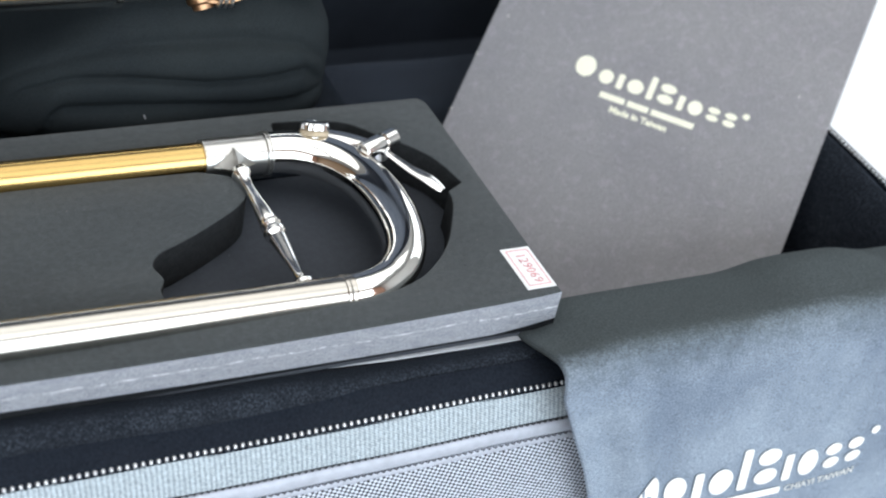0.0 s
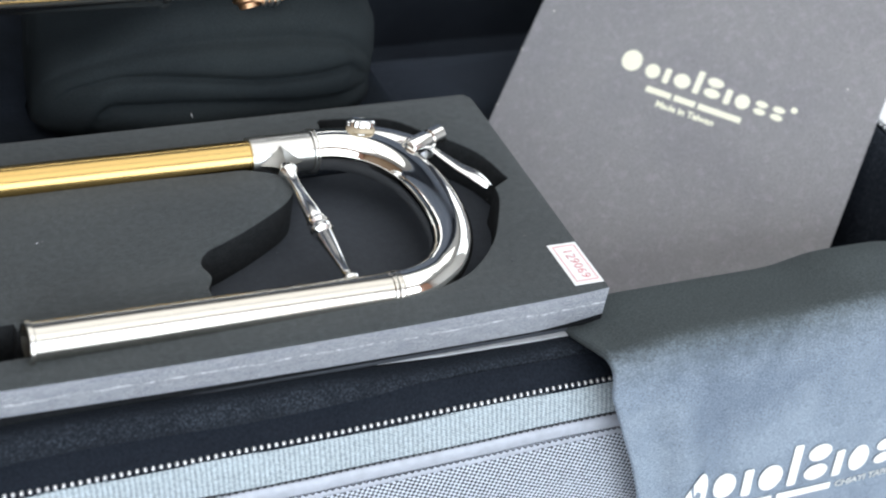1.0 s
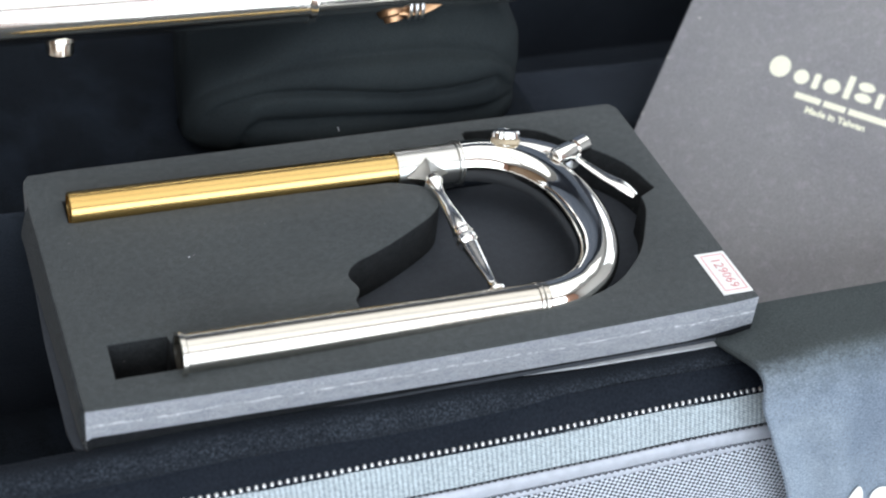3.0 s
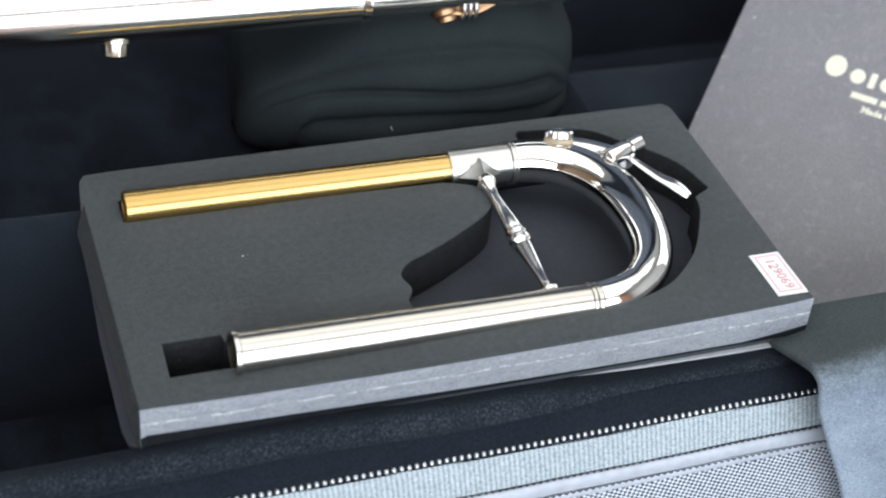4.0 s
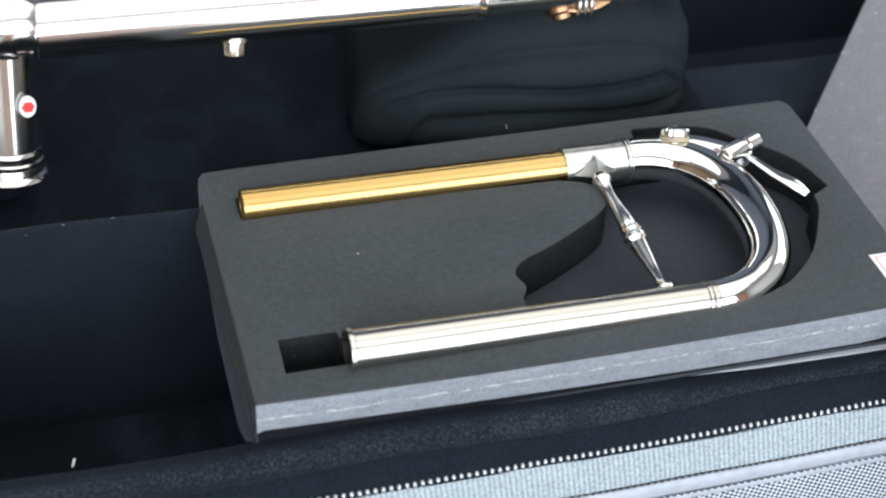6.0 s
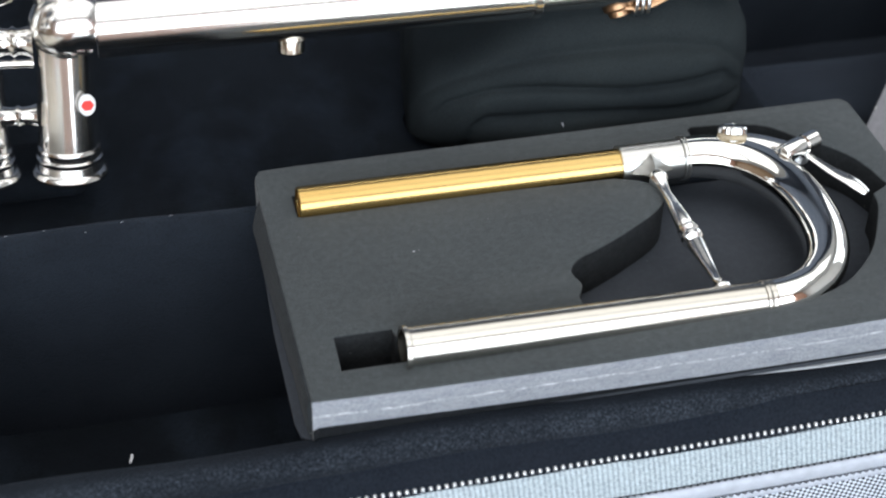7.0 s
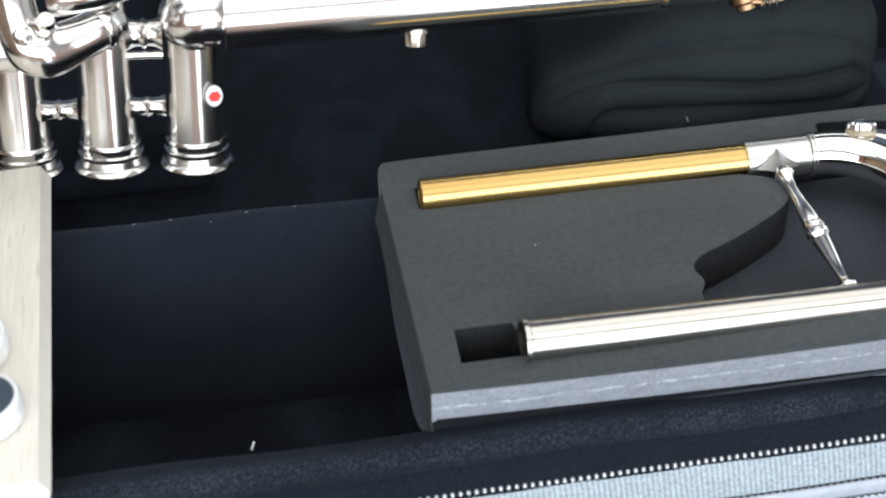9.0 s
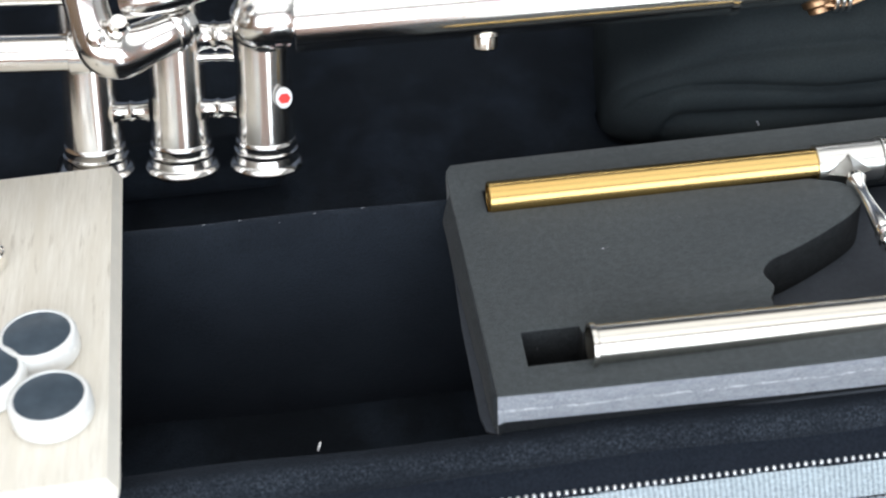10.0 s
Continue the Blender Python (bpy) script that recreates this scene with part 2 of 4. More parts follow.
# left side of the same pad, its shade painted in as a darker tone
FOAM_FLANK_SHADE = foam_material("shaded_foam_flank", (0.0200, 0.0236, 0.0262), 0.0005, 0.05, 0.2)
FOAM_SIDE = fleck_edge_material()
FOAM_FLOOR = foam_material("black_foam_floor", (0.0500, 0.0550, 0.0640), 0.0004, 0.0, 0.1, 0.3)
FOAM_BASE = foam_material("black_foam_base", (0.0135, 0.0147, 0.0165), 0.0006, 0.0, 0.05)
VELVET = velvet_material("navy_black_velvet", (0.0128, 0.0165, 0.0236), 1500, 0.95)
# lower depth puts the shade of bed and well floor into the colour
SHADED_VELVET = velvet_material("shaded_navy_velvet", (0.0105, 0.0134, 0.0180), 1500, 0.60, 0.02, None, 0.8)
RIM_VELVET = velvet_material("rim_navy_velvet", (0.070, 0.084, 0.106), 1300, 0.60, 0.06, -0.0062)
CRUSHED = velvet_material("crushed_navy_velvet", (0.058, 0.070, 0.090), 900, 0.62)
PLUSH = cloth_like("grey_blue_lid_plush", (0.1152, 0.1296, 0.1584), 0.9, 0.0, (1, 1, 1), 900, 0.0004, 0.3, 14.0, (1, 1, 1), 0.05)
BLACKCLOTH = cloth_like("black_cotton", (0.0200, 0.0244, 0.0260), 0.95, 0.0, (0.7, 0.8, 0.9), 1400, 0.0001, 0.16, 20, (1, 1, 1), 0.06)
MICROFIBRE = shaded_pouch_material()
VINYL = plain("grey_vinyl_piping", (0.3900, 0.4160, 0.4680), 0.30, 0.12, 220, 0.0002)
DARK_CLOTH = cloth_like("dark_strip_cloth", (0.0130, 0.0162, 0.0221), 0.9, 0.0, (1, 1, 1), 1200, 0.0003, 0.35, 14.0, (1, 1, 1), 0.05)
PALETHREAD = plain("pale_thread", (0.42, 0.46, 0.48), 0.7, 0.1, 400)
STITCH = plain("stitch_thread", (0.045, 0.048, 0.055), 0.8, 0.2, 400)
NYLON = weave_material()
TAPE = tape_material()
COVER = grain_paper("dark_grey_cover", (0.2117, 0.2073, 0.2146))
PAGES = plain("paper_pages", (0.62, 0.60, 0.55), 0.8, 0.06, 300)
PAGES_GREY = plain("grey_card", (0.40, 0.41, 0.43), 0.7, 0.1, 300)
CREAM = plain("cream_print", (0.80, 0.78, 0.62), 0.5, 0.05, 400)
WHITEPRINT = plain("white_print", (0.86, 0.86, 0.82), 0.6, 0.05, 400)
OAK = oak_material()
PALE_EDGE = plain("pale_board_edge", (0.76, 0.71, 0.62), 0.5, 0.05, 120)
PEARL = plain("pearl_white_ring", (0.82, 0.81, 0.78), 0.25, 0.05, 90, 0.0001, 0.4)
SLATE = plain("slate_blue_inlay", (0.055, 0.075, 0.095), 0.30, 0.2, 180, 0.0001, 0.2)
LABEL = plain("label_paper", (0.82, 0.81, 0.80), 0.6, 0.03, 300)
REDINK = plain("red_ink", (0.64, 0.20, 0.22), 0.6, 0.1, 500)
PINK = plain("pink_print", (0.74, 0.36, 0.38), 0.6, 0.1, 500)
RED = plain("red_print", (0.78, 0.05, 0.04), 0.5, 0.05, 500)
WHITE_TABLE = plain("white_laminate", (0.80, 0.80, 0.80), 0.35, 0.02, 12)
WALL_PAINT = plain("light_grey_paint", (0.55, 0.55, 0.54), 0.8, 0.03, 6, 0.001)
BEIGE = plain("salmon_wall_paint", (0.66, 0.38, 0.28), 0.8, 0.04, 6, 0.001)
WARM_WOOD = plain("brown_veneer", (0.24, 0.15, 0.085), 0.5, 0.15, 9, 0.0005)
DARK_FLOOR = plain("grey_floor", (0.10, 0.10, 0.11), 0.6, 0.1, 5, 0.001)
FIBRE = plain("pale_fibre", (0.75, 0.72, 0.70), 0.8, 0.1, 400)


# ---- builders ----
def finish(bm, name, mats, smooth=True, angle=35):
    bmesh.ops.recalc_face_normals(bm, faces=bm.faces)
    me = bpy.data.meshes.new(name)
    if smooth:
        for f in bm.faces:
            f.smooth = True
        for e in bm.edges:
            if len(e.link_faces) == 2 and e.calc_face_angle(0) > radians(angle):
                e.smooth = False
    bm.to_mesh(me)
    bm.free()
    for m in mats if isinstance(mats, (list, tuple)) else [mats]:
        me.materials.append(m)
    return me


def thing(name, place, label, category, group="", kind=""):
    ob = new(name)
    ob.empty_display_size = 0.01
    ob.location = place
    return tagged(ob, label, category, group, kind)


def base(ob):
    """World place of a thing or part, before the scene is evaluated."""
    m = Matrix.Identity(4)
    while ob:
        m = Matrix.LocRotScale(ob.location, ob.rotation_euler, None) @ m if ob.parent is None else ob.matrix_parent_inverse @ Matrix.LocRotScale(ob.location, ob.rotation_euler, None) @ m
        ob = ob.parent
    return m


def part(name, bm, mats, parent, label="", smooth=True, angle=35):
    """One mesh, with world coordinates, under a thing or a part."""
    ob = new(name, finish(bm, name, mats, smooth, angle))
    ob.parent = parent
    ob.matrix_parent_inverse = base(parent).inverted()
    return tagged(ob, label)


def solid(name, bm, mats, label, category, kind="", group="", smooth=True, angle=35):
    return tagged(new(name, finish(bm, name, mats, smooth, angle)), label, category, group, kind)


def V(*c):
    return Vector(c)


def box(bm, lo, hi, bevel=0.0, seg=2, m=None):
    got = bmesh.ops.create_cube(bm, size=1.0)["verts"]
    lo, hi = Vector(lo), Vector(hi)
    for v in got:
        v.co = Vector([(a + b) / 2 + c * (b - a) for a, b, c in zip(lo, hi, v.co)])
    if bevel:
        edges = {e for v in got for e in v.link_edges}
        out = bmesh.ops.bevel(bm, geom=list(edges), offset=bevel, segments=seg, affect="EDGES", profile=0.5)
        got = list({v for f in out["faces"] for v in f.verts} | {v for v in got if v.is_valid})
    if m is not None:
        bmesh.ops.transform(bm, matrix=m, verts=got)
    return got


def sweep(bm, pts, radii, seg=24, caps=True, flat=None):
    """A tube along points; flat=(w, h) squashes its section."""
    pts = [Vector(p) for p in pts]
    if not isinstance(radii, (list, tuple)):
        radii = [radii] * len(pts)
    rings, up = [], None
    for i, p in enumerate(pts):
        d = (pts[min(i + 1, len(pts) - 1)] - pts[max(i - 1, 0)]).normalized()
        if up is None:
            up = d.orthogonal().normalized() if abs(d.z) > 0.95 else (V(0, 0, 1) - d * d.z).normalized()
        up = (up - d * up.dot(d)).normalized()
        side = d.cross(up)
        w, h = flat or (1, 1)
        rings.append([bm.verts.new(p + radii[i] * (math.cos(a) * side * w + math.sin(a) * up * h)) for a in (2 * math.pi * k / seg for k in range(seg))])
    for a, b in zip(rings, rings[1:]):
        for k in range(seg):
            bm.faces.new((a[k], a[(k + 1) % seg], b[(k + 1) % seg], b[k]))
    if caps:
        bm.faces.new(rings[0][::-1])
        bm.faces.new(rings[-1])


def lathe(bm, profile, m, seg=32):
    """Turns (radius, height) pairs about the z axis of m."""
    rings = []
    for r, h in profile:
        rings.append([bm.verts.new(m @ V(r * math.cos(a), r * math.sin(a), h)) for a in (2 * math.pi * k / seg for k in range(seg))])
    for a, b in zip(rings, rings[1:]):
        for k in range(seg):
            bm.faces.new((a[k], a[(k + 1) % seg], b[(k + 1) % seg], b[k]))
    bm.faces.new(rings[0][::-1])
    bm.faces.new(rings[-1])


def axis(at, way):
    """A matrix at a place, its z axis pointing along way."""
    return Matrix.Translation(at) @ Vector(way).to_track_quat("Z", "Y").to_matrix().to_4x4()


def spline(pts, per=8):
    """A smooth line through points (Catmull-Rom)."""
    pts = [Vector(p) for p in pts]
    out = []
    for i in range(len(pts) - 1):
        a, b, c, d = pts[max(i - 1, 0)], pts[i], pts[i + 1], pts[min(i + 2, len(pts) - 1)]
        for k in range(per):
            t = k / per
            out.append(0.5 * ((2 * b) + (c - a) * t + (2 * a - 5 * b + 4 * c - d) * t * t + (3 * b - a - 3 * c + d) * t ** 3))
    return out + [pts[-1]]


def strip(bm, profile, xs, warp=None, thick=0.0):
    """A sheet: a profile of (y, z) carried along x, bent by warp(point, u, v), closed into a thin body where thick is given."""
    n, k = len(xs), len(profile)

    def layer(off):
        rows = []
        for i, x in enumerate(xs):
            row = []
            for j, (y, z) in enumerate(profile):
                y0, z0 = profile[max(j - 1, 0)]
                y1, z1 = profile[min(j + 1, k - 1)]
                nrm = V(0, -(z1 - z0), y1 - y0)
                nrm = nrm.normalized() if nrm.length else V(0, 0, 1)
                p = V(x, y, z)
                if warp:
                    p = warp(p, i / (n - 1), j / (k - 1))
                row.append(bm.verts.new(p + nrm * off))
            rows.append(row)
        return rows
    top = layer(0.0)
    for i in range(n - 1):
        for j in range(k - 1):
            bm.faces.new((top[i][j], top[i + 1][j], top[i + 1][j + 1], top[i][j + 1]))
    if thick:
        low = layer(-thick)
        for i in range(n - 1):
            for j in range(k - 1):
                bm.faces.new((low[i][j], low[i][j + 1], low[i + 1][j + 1], low[i + 1][j]))
        for i in range(n - 1):
            bm.faces.new((top[i][0], low[i][0], low[i + 1][0], top[i + 1][0]))
            bm.faces.new((top[i][-1], top[i + 1][-1], low[i + 1][-1], low[i][-1]))
        for j in range(k - 1):
            bm.faces.new((top[0][j], top[0][j + 1], low[0][j + 1], low[0][j]))
            bm.faces.new((top[-1][j], low[-1][j], low[-1][j + 1], top[-1][j + 1]))


def plate(outlines, z0, z1, bevel=0.0):
    """A flat body from outlines in x and y; the first is its rim, the others are holes."""
    cu = bpy.data.curves.new("outline", "CURVE")
    cu.dimensions, cu.fill_mode = "2D", "BOTH"
    cu.extrude, cu.bevel_depth, cu.bevel_resolution = (z1 - z0) / 2 - bevel, bevel, 2
    cu.offset = -bevel
    for line in outlines:
        s = cu.splines.new("POLY")
        s.points.add(len(line) - 1)
        for p, (x, y) in zip(s.points, line):
            p.co = (x, y, 0, 1)
        s.use_cyclic_u = True
    ob = bpy.data.objects.new("outline", cu)
    scene.collection.objects.link(ob)
    bpy.context.view_layer.update()
    me = bpy.data.meshes.new_from_object(ob.evaluated_get(bpy.context.evaluated_depsgraph_get()))
    bm = bmesh.new()
    bm.from_mesh(me)
    bpy.data.objects.remove(ob)
    bpy.data.curves.remove(cu)
    bpy.data.meshes.remove(me)
    bmesh.ops.remove_doubles(bm, verts=bm.verts, dist=1e-6)
    bmesh.ops.translate(bm, verts=bm.verts, vec=(0, 0, (z0 + z1) / 2))
    return bm


def lettering(text, size, m, height=0.00008, bold=0.0):
    """Raised writing in the built-in font, on the plane of m, left end at its origin."""
    cu = bpy.data.curves.new("writing", "FONT")
    cu.body, cu.size, cu.extrude, cu.resolution_u = text, size, height, 2
    cu.offset = bold
    ob = bpy.data.objects.new("writing", cu)
    scene.collection.objects.link(ob)
    bpy.context.view_layer.update()
    me = bpy.data.meshes.new_from_object(ob.evaluated_get(bpy.context.evaluated_depsgraph_get()))
    bm = bmesh.new()
    bm.from_mesh(me)
    bpy.data.objects.remove(ob)
    bpy.data.curves.remove(cu)
    bpy.data.meshes.remove(me)
    bmesh.ops.transform(bm, matrix=m, verts=bm.verts)
    return bm


def fit_line(x0, x1, y0, y1, k):
    return [(x0 + (x1 - x0) * i / k, y0 + (y1 - y0) * i / k) for i in range(k)]


def grid(a, b, k):
    return [a + (b - a) * i / k for i in range(k + 1)]


# ---- the room ----
X0, X1, Y0, Y1, CEIL = -2.4, 2.4, -2.0, 2.6, 1.90
bm = bmesh.new()
box(bm, (X0, Y0, FLOOR - 0.05), (X1, Y1, FLOOR))
solid("floor", bm, DARK_FLOOR, "dark grey floor under the table", "floor", "structure")
bm = bmesh.new()
box(bm, (X0, Y0, CEIL), (X1, Y1, CEIL + 0.05))
solid("ceiling", bm, WALL_PAINT, "plain light grey painted ceiling", "ceiling", "structure")
for name, lo, hi, m in (("wall_north", (X0, Y1, FLOOR), (X1, Y1 + 0.1, CEIL), WALL_PAINT), ("wall_west", (X0 - 0.1, Y0, FLOOR), (X0, Y1, CEIL), WARM_WOOD)):
    bm = bmesh.new()
    box(bm, lo, hi)
    solid(name, bm, m, "plain painted room wall" if m is WALL_PAINT else "brown wood-veneered room wall", "wall", "structure")
WX0, WX1, WZ0, WZ1 = -1.72, 1.72, 0.02, 1.50
DX0, DX1 = 0.46, 1.00     # assumed door below the window band, added for the casings' bright stripe
bm = bmesh.new()
for lo, hi in (((X0, Y0 - 0.1, FLOOR), (WX0, Y0, CEIL)), ((WX1, Y0 - 0.1, FLOOR), (X1, Y0, CEIL)), ((WX0, Y0 - 0.1, FLOOR), (DX0, Y0, WZ0)), ((DX1, Y0 - 0.1, FLOOR), (WX1, Y0, WZ0)), ((WX0, Y0 - 0.1, WZ1), (WX1, Y0, CEIL))):
    box(bm, lo, hi)
solid("wall_south", bm, BEIGE, "painted wall with a wide window opening", "wall", "structure")

EY0, EY1, EZ0, EZ1 = 0.33, 2.27, -0.06, 1.56
bm = bmesh.new()
for lo, hi in (((X1, Y0, FLOOR), (X1 + 0.1, EY0, CEIL)), ((X1, EY1, FLOOR), (X1 + 0.1, Y1, CEIL)), ((X1, EY0, FLOOR), (X1 + 0.1, EY1, EZ0)), ((X1, EY0, EZ1), (X1 + 0.1, EY1, CEIL))):
    box(bm, lo, hi)
solid("wall_east", bm, WALL_PAINT, "painted wall with a large window opening", "wall", "structure")
east_window = thing("window_2", (X1 + 0.03, 1.3, EZ0), "large window with white upright bars", "window", "", "structure")
for y in (0.95, 1.62):
    bm = bmesh.new()
    box(bm, (X1 + 0.005, y - 0.015, EZ0), (X1 + 0.035, y + 0.015, EZ1), 0.004)
    part("glazing_bar", bm, WALL_PAINT, east_window)

window = thing("window_1", (0.7, Y0 - 0.04, WZ0), "wide window with white horizontal bars", "window", "", "structure")
for lo, hi in (((WX0, 0.60), (WX1, 0.625)), ((WX0, 1.08), (WX1, 1.105))):
    bm = bmesh.new()
    box(bm, (lo[0], Y0 - 0.035, lo[1]), (hi[0], Y0 - 0.005, hi[1]), 0.004)
    part("glazing_bar", bm, WALL_PAINT, window)

table = thing("table", (0, 0.3, FLOOR), "white laminate table under the instrument case", "table")
bm = bmesh.new()
box(bm, (-1.0, -0.085, TABLE - 0.03), (1.3, 0.95, TABLE), 0.003)
part("tabletop", bm, WHITE_TABLE, table)
for x in (-0.94, 1.24):
    for y in (-0.04, 0.89):
        bm = bmesh.new()
        box(bm, (x - 0.025, y - 0.025, FLOOR), (x + 0.025, y + 0.025, TABLE - 0.031), 0.003)
        part("leg", bm, STEEL, table)

# ---- the instrument case ----
CX0, CX1, CY0, CY1 = -0.36, 0.382, -0.0155, 0.315
case = thing("instrument_case", (0, 0.15, TABLE), "open black instrument case with a navy velvet lining", "instrument case")


def pile(p, amount, scale):
    return noise.noise(p * scale) * amount


def lining(name, profile, x0, x1, step=0.006, soft=0.0012, label="", m=None, sag=lambda p: 0.0):
    bm = bmesh.new()
    xs = grid(x0, x1, max(2, int((x1 - x0) / step)))
    strip(bm, profile, xs, lambda p, u, v: p + V(0, pile(p, soft, 17), pile(p + V(3, 1, 2), soft, 23) - sag(p)))
    return part(name, bm, m or VELVET, case, label, angle=80)


def rounded(pts, per=5):
    return [(p.y, p.z) for p in spline([V(0, *q) for q in pts], per)]


RIM = [(0.0045, -0.092), (0.0048, -0.05), (0.0046, -0.024), (0.0030, -0.0168), (-0.0015, -0.0150), (-0.0052, -0.0157), (-0.0080, -0.0178), (-0.0091, -0.0204), (-0.0086, -0.0232), (-0.0070, -0.0262), (-0.0055, -0.0295)]


def rim_sag(p):
    """Lowers the roll's crest towards the pouch, shaped to fit the camera's view."""
    s = min(1.0, max(0.0, (p.x - 0.060) / 0.130))
    return 0.0040 * s * s * (3 - 2 * s) * min(1.0, max(0.0, (p.z + 0.0295) / 0.0120)) if p.z > -0.0295 else 0.0


lining("front_rim", rounded(RIM), CX0, CX1, label="padded velvet roll along the front edge", m=RIM_VELVET, sag=rim_sag)
lining("well_floor", [(0.0045, -0.090), (0.05, -0.091), (0.100, -0.090)], CX0, 0.222, m=SHADED_VELVET)
DIVIDER = [(0.099, -0.091), (0.0995, -0.05), (0.1015, -0.020), (0.1040, -0.0112), (0.1062, -0.0090), (0.1082, -0.0106), (0.1092, -0.0170), (0.1115, -0.0228), (0.122, -0.0236), (0.16, -0.0218), (0.23, -0.0220), (0.285, -0.0220), (0.2905, -0.0215)]
FACE = rounded(DIVIDER)
lining("divider", FACE[:26], CX0, 0.198, label="padded velvet divider")
lining("instrument_bed", FACE[25:], CX0, 0.198, label="navy velvet instrument bed, painted in shade", m=SHADED_VELVET)
lining("right_bed", rounded([(0.0045, -0.081), (0.06, -0.082), (0.148, -0.0815), (0.160, -0.075), (0.166, -0.058), (0.173, -0.0485), (0.195, -0.0465), (0.214, -0.049), (0.219, -0.060), (0.221, -0.092)]), 0.2005, CX1 - 0.006, label="lower velvet bed")
lining("back_floor", [(0.217, -0.091), (0.25, -0.0905), (0.300, -0.090)], 0.196, CX1)
lining("back_rim", rounded([(0.290, -0.092), (0.2905, -0.05), (0.292, -0.016), (0.298, -0.0085), (0.308, -0.010), (0.315, -0.020), (0.316, -0.03)]), CX0, CX1)


def side_lining(name, x, out, z):
    """A velvet-lined end wall with a rolled top, along y."""
    bm = bmesh.new()
    prof = rounded([(-0.011, -0.092), (-0.0105, -0.05), (-0.0065, z - 0.010), (-0.0035, z - 0.002), (-0.001, z), (0.0, z - 0.004)])
    ys = grid(CY0 + 0.002, CY1, 60)
    rows = [[bm.verts.new(V(x + out * a, y, b) + V(pile(V(a, y, b), 0.0012, 19), 0, pile(V(a, y, b + 4), 0.001, 25))) for a, b in prof] for y in ys]
    for a, b in zip(rows, rows[1:]):
        for j in range(len(prof) - 1):
            bm.faces.new((a[j], b[j], b[j + 1], a[j + 1]))
    return part(name, bm, CRUSHED, case, angle=80)


side_lining("end_lining", CX1, 1, -0.0115)
side_lining("end_lining", CX0, -1, -0.0085)
bm = bmesh.new()
box(bm, (0.1965, 0.005, -0.0915), (0.2, 0.1150, -0.0300))
box(bm, (0.1965, 0.1151, -0.0915), (0.2, 0.2895, -0.0250))
part("bed_step", bm, VELVET, case)
bm = bmesh.new()
box(bm, (-0.135, 0.140, -0.0225), (-0.055, 0.165, -0.0104), 0.005, 4)
part("saddle", bm, SHADED_VELVET, case)
# unseen open lid behind the case, sized and toned for the bow's dark reflection
bm = bmesh.new()
LID = Matrix.Translation((0, CY1 + 0.010, -0.012)) @ pose(0, 0, 0, -4, 0, 0)
box(bm, (CX0, 0.0, 0.0), (CX1, 0.012, 0.345), 0.004, 3, LID)
lid = part("lid", bm, PLUSH, case, "open velvet-lined lid")
for lo, hi in (((CX0, -0.060, 0.333), (CX1, -0.001, 0.345)), ((CX0, -0.060, 0.012), (CX0 + 0.012, -0.001, 0.332)), ((CX1 - 0.002, -0.060, 0.012), (CX1 + 0.010, -0.001, 0.332))):
    bm = bmesh.new()
    box(bm, lo, hi, 0.003, 3, LID)
    part("lid_wall", bm, PLUSH, lid)


def dip(x):
    """The zip band hangs a little lower away from the pouch."""
    u = min(1.0, max(0.0, (x - 0.09) / 0.12))
    return -0.0012 + 0.0016 * u * u * (3 - 2 * u)


# outer shell: woven front, ends and back, base
bm = bmesh.new()
strip(bm, [(-0.0180, -0.0470), (-0.0200, -0.060), (-0.0215, -0.085), (-0.0205, -0.110), (-0.0160, -0.126), (-0.0100, TABLE + 0.001)], grid(CX0 - 0.004, CX1 + 0.008, 60), lambda p, u, v: p + V(0, 0, dip(p.x) * (1 - v)), 0.002)
part("front_panel", bm, NYLON, case, "two-tone woven nylon front panel")
bm = bmesh.new()
box(bm, (CX1 + 0.004, CY0, TABLE + 0.001), (CX1 + 0.008, CY1, -0.016), 0.001)
part("end_panel", bm, NYLON, case)
bm = bmesh.new()
box(bm, (CX0 - 0.008, CY0, TABLE + 0.001), (CX0 - 0.004, CY1, -0.016), 0.001)
part("end_panel", bm, NYLON, case)
bm = bmesh.new()
box(bm, (CX0 - 0.004, CY1 + 0.002, TABLE + 0.001), (CX1 + 0.004, CY1 + 0.006, -0.016), 0.001)
part("back_panel", bm, NYLON, case)
bm = bmesh.new()
box(bm, (CX0 - 0.004, CY0 + 0.004, TABLE + 0.0005), (CX1 + 0.004, CY1, TABLE + 0.006), 0.001)
part("base_board", bm, VELVET, case)
# zip tape, piping with stitches
bm = bmesh.new()
strip(bm, [(-0.0142, -0.0268), (-0.0150, -0.0290), (-0.0158, -0.0325), (-0.0167, -0.0365), (-0.0170, -0.0384)], grid(CX0, CX1, 120),
      lambda p, u, v: p + V(0, pile(p, 0.0005, 40), dip(p.x) + pile(p + V(1, 1, 1), 0.0005, 31)), 0.0008)
part("zip_tape", bm, TAPE, case, "grey woven zip tape")
# dark strip added over the lower half of the velvet roll
bm = bmesh.new()
strip(bm, [(-0.0066, -0.0206), (-0.0096, -0.0214), (-0.0118, -0.0234), (-0.0132, -0.0262), (-0.0146, -0.0274)], grid(CX0, CX1, 120), lambda p, u, v: p + V(0, 0, dip(p.x) * v + pile(p + V(1, 1, 1), 0.0005, 31)), 0.0008)
part("dark_strip", bm, DARK_CLOTH, case, "dark strip between the roll and the zip teeth")
bm = bmesh.new()
